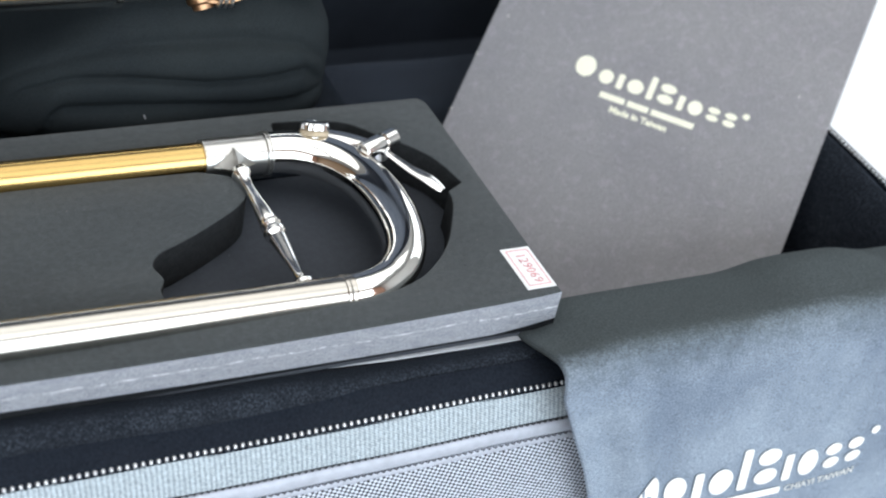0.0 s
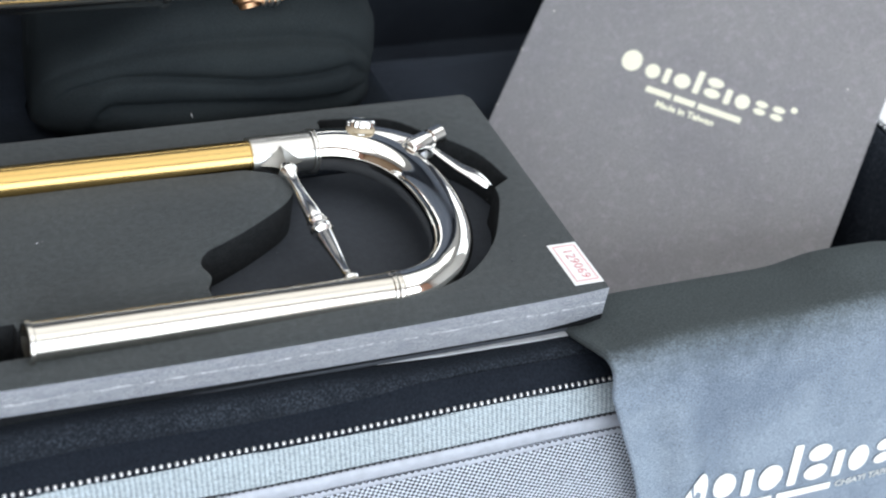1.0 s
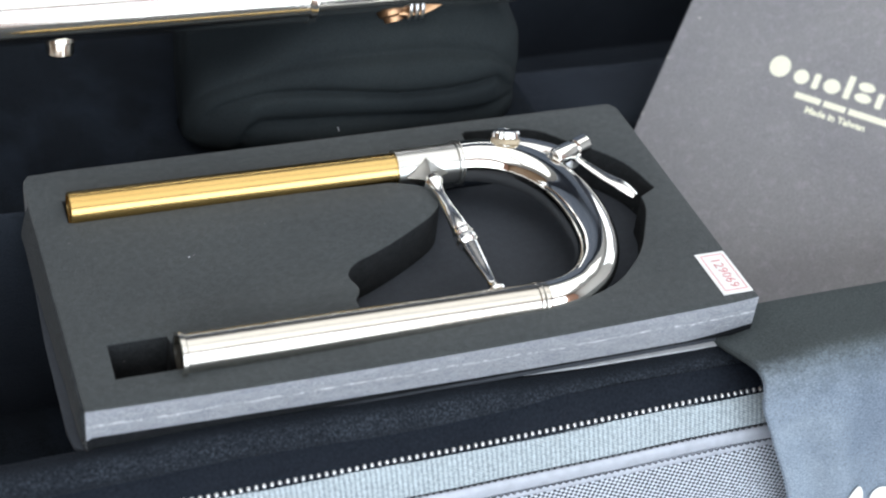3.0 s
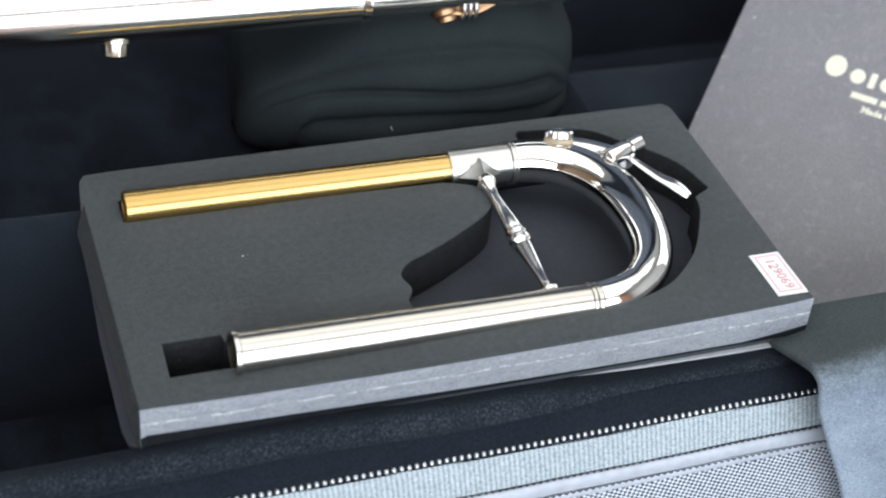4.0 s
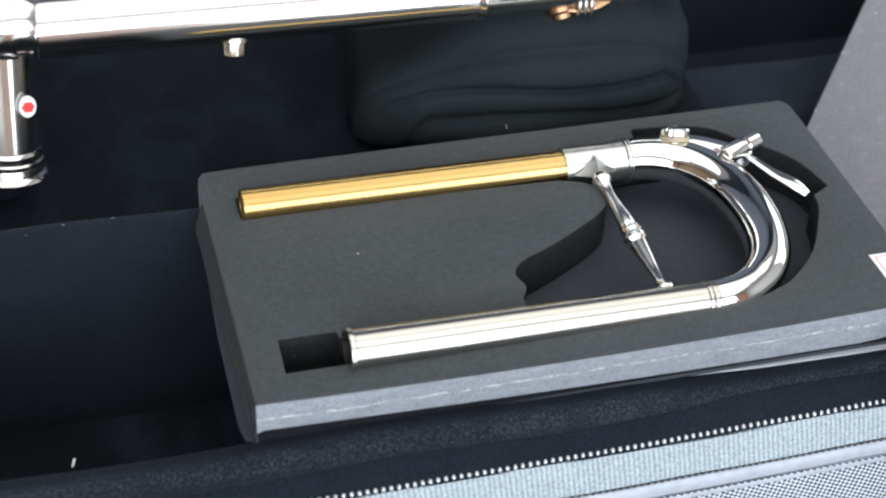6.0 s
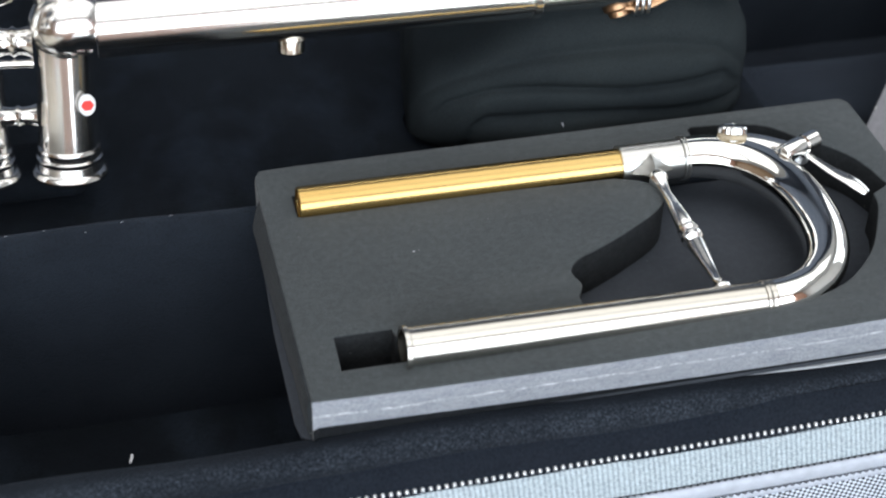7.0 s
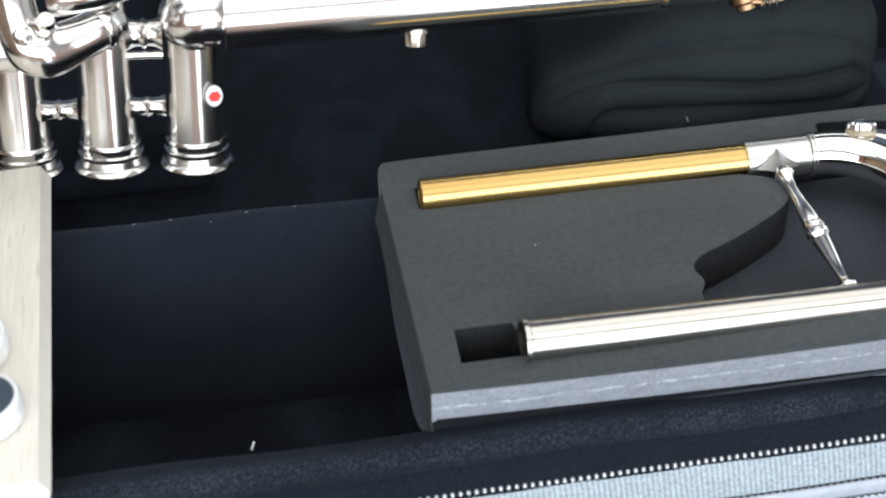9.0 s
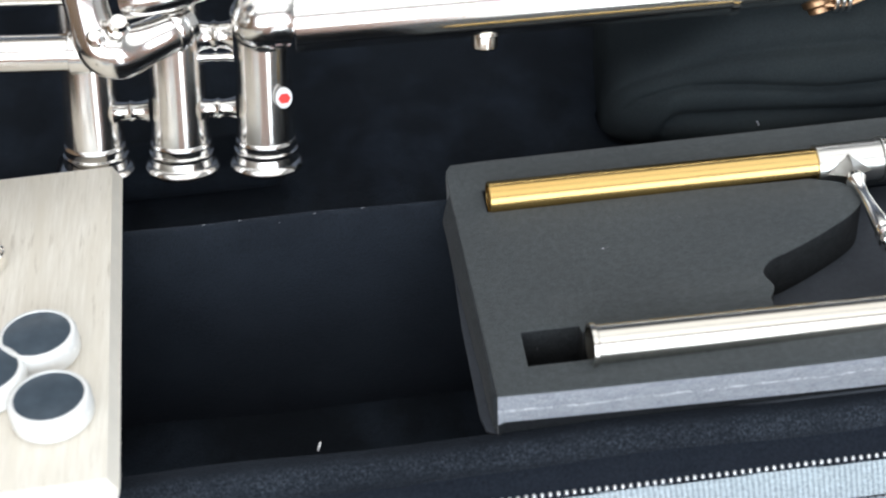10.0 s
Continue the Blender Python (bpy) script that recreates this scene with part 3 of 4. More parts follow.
for i in range(220):
    x = -0.08 + i * 0.0015
    sweep(bm, [V(x, -0.0152, -0.0287 + dip(x) + pile(V(x, 0, 0), 0.0004, 40)), V(x + 0.0005, -0.0156, -0.0288 + dip(x) + pile(V(x, 0, 0), 0.0004, 40)), V(x + 0.0011, -0.0152, -0.0289 + dip(x) + pile(V(x, 0, 0), 0.0004, 40))], 0.00020, 6)
tagged(part("zip_stitching", bm, PALETHREAD, case), kind="stuff")
for y, z, r in ((-0.0180, -0.0421, 0.0029), (-0.0188, -0.0466, 0.0017)):
    bm = bmesh.new()
    sweep(bm, [V(x, y + pile(V(x, y, z), 0.0002, 60), z + dip(x) + pile(V(x, z, y), 0.0003, 30)) for x in grid(CX0, CX1, 150)], r, 14, True, (0.55, 1.0))
    part("piping", bm, VINYL, case, "grey vinyl piping")
bm = bmesh.new()
for i in range(150):
    x = -0.08 + i * 0.0022
    sweep(bm, [V(x, -0.0188, dip(x) - 0.0449), V(x + 0.0008, -0.0195, dip(x) - 0.0449), V(x + 0.0016, -0.0188, dip(x) - 0.0450)], 0.00024, 6)
for i in range(150):
    x = -0.08 + i * 0.0022
    sweep(bm, [V(x, -0.0174, dip(x) - 0.0388), V(x + 0.0008, -0.0183, dip(x) - 0.0389), V(x + 0.0016, -0.0174, dip(x) - 0.0388)], 0.00022, 6)
tagged(part("stitching", bm, STITCH, case), kind="stuff")
bm = bmesh.new()
sweep(bm, [V(CX1 + 0.0025, y, -0.0125) for y in grid(CY0, CY1, 30)], 0.0022, 10)
part("end_zip_cord", bm, DARK_CLOTH, case)
# zip teeth
zipper = thing("zipper", (0.1, -0.014, -0.028), "row of silver metal zip teeth along the case front", "zipper")


def tooth_mesh(name, w, d, h):
    bm = bmesh.new()
    box(bm, (-w / 2, -d / 2, -h / 2), (w / 2, d / 2, h / 2), w * 0.42, 3)
    return finish(bm, name, STEEL)


TOOTH = tooth_mesh("tooth", 0.00145, 0.0016, 0.0015)
for i in range(150):
    x = -0.085 + i * 0.00232
    ob = new("tooth", TOOTH)
    ob.parent, ob.matrix_parent_inverse = zipper, base(zipper).inverted()
    ob.matrix_basis = pose(x, -0.0142 + pile(V(x, 0, 0), 0.0003, 40), -0.0257 + dip(x) + pile(V(x, 1, 1), 0.0005, 31), 42, 0, 0)
end_zipper = thing("zipper", (CX1, 0.05, -0.01), "dark metal zip teeth along the case end wall", "zipper")
for i in range(90):
    y = 0.012 + i * 0.0023
    ob = new("tooth", TOOTH)
    ob.parent, ob.matrix_parent_inverse = end_zipper, base(end_zipper).inverted()
    ob.matrix_basis = pose(CX1 + 0.0004, y, -0.0098, 0, 0, 90)

# ---- the foam insert ----
L, W, CUT = 0.2115, 0.1155, -0.0112
foam = thing("foam_insert", (0.105, 0.055, -0.0165), "charcoal foam insert with a pale side holding a slide", "foam insert")
rim_line = [(0.0, 0.0)] + fit_line(0.002, L - 0.002, 0.0, 0.0008, 30) + [(L, 0.0012)] + fit_line(L, L + 0.0015, 0.003, W - 0.006, 16) + [(L + 0.0012, W - 0.003), (L - 0.001, W)] + fit_line(L - 0.004, 0.004, W, W - 0.0015, 24) + [(0.0012, W - 0.002), (-0.0005, W - 0.005)] + fit_line(-0.001, 0.0, W - 0.008, 0.002, 14)
pocket = [(0.0105, 0.0112), (0.0108, 0.0258), (0.028, 0.0258), (0.0285, 0.0226), (0.060, 0.0224), (0.0865, 0.0222)]
pocket += [(p.x, p.y) for p in spline([V(0.0868, 0.0290, 0), V(0.0892, 0.0340, 0), V(0.0878, 0.0405, 0), V(0.0915, 0.0458, 0), V(0.0985, 0.0492, 0), V(0.110, 0.0555, 0), V(0.1235, 0.0645, 0), V(0.1290, 0.0715, 0), V(0.1285, 0.0780, 0), V(0.1235, 0.0822, 0), V(0.116, 0.0850, 0)], 5)]
pocket += [(0.080, 0.0858), (0.040, 0.0858), (0.0098, 0.0857), (0.0098, 0.0972), (0.040, 0.0974), (0.100, 0.0978), (0.1495, 0.0985), (0.1503, 0.1075)]
pocket += [(p.x, p.y) for p in spline([V(0.1515, 0.1086, 0), V(0.165, 0.1075, 0), V(0.1775, 0.1040, 0), V(0.1865, 0.0945, 0), V(0.1945, 0.0870, 0), V(0.2010, 0.0770, 0), V(0.2042, 0.0630, 0)], 4)]
pocket += [(p.x, p.y) for p in spline([V(0.1975, 0.0592, 0), V(0.1962, 0.0530, 0), V(0.1920, 0.0445, 0), V(0.1838, 0.0312, 0), V(0.1715, 0.0195, 0), V(0.1605, 0.0145, 0), V(0.1500, 0.0118, 0)], 4)]
pocket += [(0.120, 0.0113), (0.070, 0.0112), (0.040, 0.0112)]
bm = plate([rim_line, pocket], CUT - 0.0050, 0.0, 0.0006)
for z in (CUT, CUT + 0.0022, CUT + 0.0048):
    bmesh.ops.bisect_plane(bm, geom=bm.verts[:] + bm.edges[:] + bm.faces[:], plane_co=(0, 0, z), plane_no=(0, 0, 1))


def cut_line(x):
    """Lower edge of the pale side: it sinks towards the middle and rises again at the end."""
    return CUT - 0.0036 * math.sin(0.5 * math.pi * min(1.0, max(0.0, x) / 0.17)) + 0.0026 * max(0.0, (x - 0.190) / 0.022)


# the front edge bows forward along its middle and draws in below
for v in bm.verts:
    if v.co.y < 0.0035 and 0.0 < v.co.x < L:
        swell = math.sin(math.pi * v.co.x / L) ** 0.8
        v.co.y -= 0.0022 * swell * max(0.0, 1 + v.co.z / 0.0112)
        v.co.y += 0.0014 * min(1.0, max(0.0, (CUT + 0.0048 - v.co.z) / 0.0060)) ** 1.6
        if abs(v.co.z - CUT) < 0.0002:
            v.co.z = cut_line(v.co.x)
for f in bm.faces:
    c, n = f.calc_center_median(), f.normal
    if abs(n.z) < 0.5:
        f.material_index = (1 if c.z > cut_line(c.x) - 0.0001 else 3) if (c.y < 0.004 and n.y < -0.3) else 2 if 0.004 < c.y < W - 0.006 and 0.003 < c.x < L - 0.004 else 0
part("pad", bm, [FOAM, FOAM_SIDE, FOAM_CUT_SHADE, FOAM_BASE], foam, angle=30)
bm = plate([[(-0.0040, 0.010), (-0.003, 0.004), (0.001, 0.0006), (0.1, 0.0018), (L + 0.001, 0.0025), (L + 0.002, 0.06), (L, 0.098), (0.1, 0.098), (-0.0022, 0.098), (-0.0040, 0.05)]], CUT - 0.0066, CUT - 0.0052, 0.0003)
part("backing", bm, FOAM_FLOOR, foam, "black foam backing")
bm = plate([[(0.115, 0.0050), (0.135, 0.0030), (0.155, 0.0018), (0.185, 0.0012), (L + 0.0012, 0.0010), (L + 0.002, 0.030), (0.120, 0.030)]], CUT - 0.0076, CUT - 0.0068)
part("card_strip", bm, PAGES_GREY, foam, "thin pale card edge")
# slanting left flank of the pad
bm = bmesh.new()
strip_rows = []
for i, y in enumerate([0.0002, 0.0006, 0.0013, 0.0024] + grid(0.0045, 0.098, 24)):
    k = pile(V(0, y, 0), 0.0004, 60) + (0.0021, 0.0010, 0.0004, 0.0001, 0.0)[min(i, 4)]
    out = -0.0014 + 0.0024 * min(1.0, y / 0.095)
    back = lambda z: 0.0018 * min(1.0, max(0.0, (CUT + 0.0048 - z) / 0.0060)) ** 1.6 * max(0.0, 1 - i / 6)
    strip_rows.append([bm.verts.new(V(x, y + back(z), z)) for x, z in ((-0.0008 + k, -0.0004), (-0.0019 + k, -0.0030), (-0.0024 - out * 0.5 + k, -0.0070), (-0.0027 - out + k, -0.0110), (-0.0027 - out + k, -0.0128), (-0.0018 - out * 0.7 + k, -0.0158), (0.0010, -0.0158), (0.0010, -0.0110), (0.0010, -0.0004))])
for a, b in zip(strip_rows, strip_rows[1:]):
    for j in range(9):
        bm.faces.new((a[j], b[j], b[(j + 1) % 9], a[(j + 1) % 9]))
bm.faces.new(strip_rows[0])
bm.faces.new(strip_rows[-1][::-1])
part("flank", bm, FOAM_FLANK_SHADE, foam)

# ---- the tuning slide in the foam ----
slide = thing("tuning_slide", (0.1, 0.055, -0.006), "polished silver tuning slide with one gold leg, lying in foam", "tuning slide")
ZC, SINK = 0.0, -0.0013     # the outer leg dips towards the bow
GY, SY, BX, BR = 0.0915, 0.0166, 0.1420, 0.0314
GR, FR, CR, SR = 0.0058, 0.0067, 0.0069, 0.0058
bm = bmesh.new()
lathe(bm, [(GR - 0.0006, 0.012), (GR - 0.0006, 0.0001), (GR - 0.0003, 0.0), (GR, 0.0004), (GR, 0.1085), (GR, 0.109)], axis((0.0106, GY - 0.0010, ZC + 0.0012), (0.109, 0.0010, -0.0012)), 48)
part("inner_leg", bm, GOLD, slide, "gold lacquered inner leg")
bm = bmesh.new()
lathe(bm, [(FR, 0.0), (FR, 0.0215), (FR + 0.0007, 0.0218), (FR + 0.0007, 0.0224), (FR + 0.0002, 0.0225), (FR + 0.0002, 0.0229), (FR + 0.0007, 0.0230), (FR + 0.0007, 0.0236), (FR, 0.0238), (FR - 0.001, 0.0240)], axis((0.1195, GY, ZC), (1, 0, 0)), 48)
part("ferrule", bm, SATIN, slide, "satin silver ferrule")
crook = []
for i in range(49):
    a = math.pi * (0.5 - i / 48)
    c, s = math.cos(a), math.sin(a)
    crook.append(V(BX + BR * abs(c) ** 0.86, (GY + SY) / 2 + (GY - SY) / 2 * math.copysign(abs(s) ** 0.90, s), ZC + SINK * i / 48))
radii = [0.0069 + 0.0012 * math.sin(math.pi * min(1, i / 40)) ** 0.7 - 0.0010 * (i / 48) ** 2 for i in range(49)]
bm = bmesh.new()
sweep(bm, crook, radii, 40)
part("crook", bm, SILVER, slide, "mirror-polished silver bow", angle=60)
bm = bmesh.new()
lathe(bm, [(SR - 0.0005, 0.01), (SR - 0.0005, 0.0), (SR + 0.0007, 0.0), (SR + 0.0007, 0.0014), (SR, 0.0018), (SR, 0.108), (SR, 0.1120), (SR + 0.0003, 0.1123), (SR + 0.0004, 0.1130), (SR + 0.0003, 0.1137), (SR + 0.0002, 0.1140), (SR + 0.0003, 0.1144), (SR + 0.0004, 0.1151), (SR + 0.0003, 0.1157), (SR - 0.0006, 0.1158)], axis((0.0285, SY - 0.0044, ZC + 0.0042), (0.1150, 0.0044, SINK - 0.0042)), 48)
part("outer_leg", bm, NICKEL, slide, "satin silver outer leg with a rolled end")
# turned brace between the legs
bm = bmesh.new()
lathe(bm, [(0.0006, -0.001), (0.0030, 0.0), (0.0032, 0.0012), (0.0022, 0.0022), (0.0015, 0.0060), (0.0021, 0.0130), (0.0030, 0.0235), (0.0024, 0.0245), (0.0036, 0.0255), (0.0038, 0.0270), (0.0027, 0.0280), (0.0027, 0.0288), (0.0036, 0.0298), (0.0034, 0.0312), (0.0024, 0.0322), (0.0029, 0.0335), (0.0021, 0.0440), (0.0016, 0.0505), (0.0022, 0.0555), (0.0034, 0.0580), (0.0030, 0.0600)],
      axis((0.1300, SY + SR - 0.0018, ZC + 0.0005), (-0.012, 1, 0.02)), 28)
part("brace", bm, BRIGHT, slide, "turned silver brace")
# diamond-shaped brace flange wrapped on the ferrule
bm = bmesh.new()
rows = []
for i in range(13):
    t = -1 + 2 * i / 12
    half = 0.0074 * (1 - abs(t)) ** 1.25 + 0.0002
    ang = radians(190 + 48 * t)
    rows.append([bm.verts.new(V(0.1290 + half * k, GY + (FR + 0.0007 + 0.0044 * (1 - abs(t)) * (1 - abs(k)) ** 1.4) * math.cos(ang), ZC + (FR + 0.0007 + 0.0044 * (1 - abs(t)) * (1 - abs(k)) ** 1.4) * -math.sin(ang))) for k in (-1, -0.5, 0, 0.5, 1)])
for a, b in zip(rows, rows[1:]):
    for j in range(4):
        bm.faces.new((a[j], a[j + 1], b[j + 1], b[j]))
bmesh.ops.solidify(bm, geom=bm.faces[:], thickness=-0.0004)
part("brace_flange", bm, SATIN, slide, "star-shaped satin brace flange", angle=20)
# water key: nut, saddle, lever and spring
NUT = axis((0.1590, 0.0901, 0.0048), (0.12, 0.42, 0.89))
bm = bmesh.new()
lathe(bm, [(0.0038, -0.004), (0.0042, 0.0), (0.0042, 0.0010), (0.0038, 0.0012), (0.0030, 0.0012)], NUT, 28)
nut = part("water_key_nut", bm, BRIGHT, slide)
bm = bmesh.new()
lathe(bm, [(0.0042, 0.0013), (0.0050, 0.0015), (0.0050, 0.0028), (0.0046, 0.0030), (0.0030, 0.0030)], NUT, 28)
part("cork_ring", bm, CORK, nut, "tan cork ring")
bm = bmesh.new()
rings = []
for r, h in ((0.0030, 0.0031), (0.0047, 0.0031), (0.0050, 0.0034), (0.0049, 0.0050), (0.0044, 0.0057), (0.0034, 0.0060), (0.0028, 0.0057), (0.0012, 0.0056)):
    rings.append([bm.verts.new(NUT @ V((r - (0.00030 if k % 2 and r > 0.0043 else 0)) * math.cos(a), (r - (0.00030 if k % 2 and r > 0.0043 else 0)) * math.sin(a), h)) for k, a in ((k, math.pi * k / 18) for k in range(36))])
for a, b in zip(rings, rings[1:]):
    for k in range(36):
        bm.faces.new((a[k], a[(k + 1) % 36], b[(k + 1) % 36], b[k]))
bm.faces.new(rings[0][::-1])
bm.faces.new(rings[-1])
part("fluted_cap", bm, BRIGHT, nut, "fluted silver cap", angle=25)
bm = bmesh.new()
sweep(bm, spline([V(0.1620, 0.0905, 0.0062), V(0.1665, 0.0900, 0.0052), V(0.1705, 0.0885, 0.0048), V(0.1755, 0.0850, 0.0046), V(0.1790, 0.0815, 0.0040)], 5), 0.0032, 12, True, (1.0, 0.45))
sweep(bm, spline([V(0.1815, 0.0790, 0.0045), V(0.1870, 0.0700, 0.0030), V(0.1915, 0.0635, 0.0024), V(0.1948, 0.0585, 0.0010)], 6), [0.0015 + 0.0013 * math.sin(3.1 * (i / 18) ** 1.6) for i in range(19)], 12, True, (1.0, 0.35))
part("water_key_lever", bm, BRIGHT, slide)
bm = bmesh.new()
lathe(bm, [(0.0022, 0.0), (0.0030, 0.0004), (0.0033, 0.0012), (0.0033, 0.0085), (0.0027, 0.0090), (0.0027, 0.0100), (0.0033, 0.0105), (0.0033, 0.0155), (0.0024, 0.0161)], axis((0.1714, 0.0772, 0.0066), (0.92, 0.38, 0.05)), 24)
part("water_key_saddle", bm, BRIGHT, slide)
bm = bmesh.new()
coil = [V(0.1795, 0.0785, 0.003) + V(0.60, 0.72, 0.1) * (0.004 * t) + V(0, 0, 1) * 0.0024 * math.sin(2 * math.pi * 4 * t) + V(0.7, -0.6, 0) * 0.0024 * math.cos(2 * math.pi * 4 * t) for t in grid(0, 1, 48)]
sweep(bm, coil + [V(0.1860, 0.0715, 0.0035), V(0.1890, 0.0680, 0.0030)], 0.00035, 6)
part("spring", bm, STEEL, slide)

# red-pencilled price label
label = thing("paper_label", (0.206, 0.0145, 0.0), "small white paper label with a red handwritten number on foam", "label")
bm = bmesh.new()
box(bm, (0.2002, 0.0040, 0.0001), (0.2108, 0.0248, 0.0003))
part("label_sheet", bm, LABEL, label)
bm = bmesh.new()
x0, x1, y0, y1 = 0.2016, 0.2094, 0.0056, 0.0232
for lo, hi in (((x0, y0, 0.00032), (x1, y0 + 0.0003, 0.0004)), ((x0, y1, 0.00032), (x1, y1 + 0.0003, 0.0004)), ((x0, y0, 0.00032), (x0 + 0.0003, y1, 0.0004)), ((x1, y0, 0.00032), (x1 + 0.0003, y1, 0.0004))):
    box(bm, lo, hi)
part("label_frame", bm, PINK, label, "thin red printed frame")
part("handwriting", lettering("129069", 0.0050, pose(0.2040, 0.0216, 0.0004, 0, 0, -88), 0.00008, -0.00012), REDINK, label, "red handwritten number", smooth=False)

# ---- the trumpet behind the foam ----
trumpet = thing("trumpet", (-0.06, 0.134, -0.0125), "silver-plated trumpet lying in the velvet bed", "trumpet")
LEANING = Matrix.Translation((-0.0615, 0.134, -0.0100)) @ pose(0, 0, 0, 0, 4.5, 0) @ pose(0, 0, 0, -10, 0, 0) @ Matrix.Translation((0.0615, -0.134, 0.010))
PITCH = 0.0287
casing_line = [(0.0060, 0.0006), (0.0114, 0.0000), (0.0125, 0.0008), (0.0127, 0.0018), (0.0122, 0.0028), (0.0110, 0.0036), (0.0106, 0.0058), (0.0110, 0.0064), (0.0110, 0.0076), (0.0104, 0.0082), (0.0103, 0.0100), (0.0106, 0.0106), (0.0102, 0.0116), (0.0094, 0.0160)]
for i in range(3):
    at = LEANING @ Matrix.Translation((-0.0603 - PITCH * i, 0.134, -0.0070))
    bm = bmesh.new()
    lathe(bm, casing_line[:-1] + [(0.0094, 0.0122)], at, 40)
    cap = part("bottom_cap", bm, SILVER_HAZED, trumpet, "flanged silver bottom valve cap")
    bm = bmesh.new()
    lathe(bm, [(0.0100, 0.0118), (0.0096, 0.020), (0.0091, 0.034), (0.0089, 0.06), (0.0089, 0.100), (0.0105, 0.1005), (0.0105, 0.110)], at, 40)
    part("valve_casing", bm, SILVER_HAZED, trumpet)


def rod(name, pts, r, m=SILVER_HAZED, seg=24, label="", parent=None, flat=None, at=LEANING):
    bm = bmesh.new()
    sweep(bm, [at @ Vector(p) for p in pts], r, seg, True, flat)
    return part(name, bm, m, parent or trumpet, label, angle=60)


for i in range(2):
    xa, xb = -0.0615 - PITCH * i - 0.0085, -0.0615 - PITCH * (i + 1) + 0.0085
    for z, r in ((0.0168, 0.0030), (0.0425, 0.0042), (0.0350, 0.0014)):
        k = 10
        rod("casing_brace", [V(xa + (xb - xa) * j / k, 0.1300, z) for j in range(k + 1)], [r * (1.0 + 0.35 * abs(2 * j / k - 1) ** 3 + (0.25 if j == 5 else 0)) for j in range(k + 1)])
TZ, TY = 0.0478, 0.1290


def tz(x):
    return TZ + 0.0068 + 0.050 * (x - 0.097)


rod("elbow", spline([V(-0.0615, 0.134, TZ), V(-0.0600, 0.1300, TZ), V(-0.0560, 0.1290, TZ + 0.001), V(-0.0500, TY, tz(-0.05))], 6), [0.0096 + 0.0017 * math.sin(math.pi * min(1, i / 17)) for i in range(19)])
# the long tubes swing slightly away from the casings
SWUNG = LEANING @ Matrix.Translation((-0.05, TY, tz(-0.05))) @ pose(0, 0, 0, 0, 0, 1.3) @ Matrix.Translation((0.05, -TY, -tz(-0.05)))
rod("main_tube", [V(x, TY, tz(x)) for x in grid(-0.0500, 0.0970, 24)], 0.0104, at=SWUNG, label="thick mirror-bright silver tube")
rod("tube_ring", [V(x, TY, tz(x)) for x in (0.0955, 0.0960, 0.0985, 0.0990)], [0.0102, 0.0110, 0.0110, 0.0100], at=SWUNG)
rod("inner_tube", [V(x, TY, tz(x)) for x in grid(0.0990, 0.1750, 8)], 0.0090, at=SWUNG)
rod("upper_tube", [V(x, TY + 0.013, tz(x) + 0.0165) for x in grid(-0.1800, 0.1750, 20)], 0.0055, at=SWUNG)
rod("upper_tube", [V(x, TY + 0.024, tz(x) + 0.0170) for x in grid(-0.1800, 0.1750, 20)], 0.0055, at=SWUNG)
# stop screw under the tube
bm = bmesh.new()
lathe(bm, [(0.0030, 0.0030), (0.0034, 0.0010), (0.0052, 0.0006), (0.0054, -0.0006), (0.0044, -0.0013), (0.0045, -0.0018), (0.0046, -0.0052), (0.0040, -0.0060)], SWUNG @ Matrix.Translation((0.0134, 0.1268, 0.0420)), 24)
part("stop_screw", bm, NICKEL, trumpet, "small turned metal stop screw")
# brass water key on the far end of the tube
bm = bmesh.new()
lathe(bm, [(0.0042, 0.0), (0.0052, 0.001), (0.0052, 0.0036), (0.0040, 0.0045), (0.0040, 0.0062)], SWUNG @ axis((0.1285, 0.1290, 0.0495), (0.25, -0.35, -0.9)), 20)
key = part("water_key", bm, BRASS, trumpet, "coppery brass water key")
bm = bmesh.new()
sweep(bm, [SWUNG @ p for p in spline([V(0.1290, 0.1260, 0.0478), V(0.1380, 0.1240, 0.0483), V(0.1460, 0.1245, 0.0518), V(0.1530, 0.1270, 0.0564)], 6)], 0.0022, 12, True, (1, 0.5))
part("water_key_arm", bm, BRASS, key)
bm = bmesh.new()
for k in range(3):
    sweep(bm, [SWUNG @ (V(0.1340 + 0.0022 * k, 0.1235, 0.0496) + V(0, -0.002 * math.sin(a), 0.0035 * math.cos(a))) for a in grid(0, 2 * math.pi, 16)], 0.0008, 8)
part("water_key_spring", bm, STEEL, key)
# slides in front of the first and second casings
rod("first_slide", [V(x, 0.1150, 0.0437) for x in grid(-0.2300, -0.1130, 10)], 0.0060)
rod("first_slide", [V(x, 0.1160, 0.0652) for x in grid(-0.2300, -0.1130, 10)], 0.0060)
rod("slide_ring", [V(-0.1215, 0.1150, 0.0437), V(-0.1210, 0.1150, 0.0437), V(-0.1150, 0.1150, 0.0437), V(-0.1145, 0.1150, 0.0437)], [0.0060, 0.0070, 0.0070, 0.0060])
rod("second_slide", spline([V(-0.1190, 0.1150, 0.0680), V(-0.1150, 0.1110, 0.0640), V(-0.1130, 0.1080, 0.0560), V(-0.1105, 0.1070, 0.0490), V(-0.1050, 0.1075, 0.0462), V(-0.0985, 0.1095, 0.0475), V(-0.0900, 0.1125, 0.0505), V(-0.0850, 0.1170, 0.0525)], 6), [0.0068 + 0.0020 * math.exp(-((i - 22) / 7) ** 2) for i in range(43)])
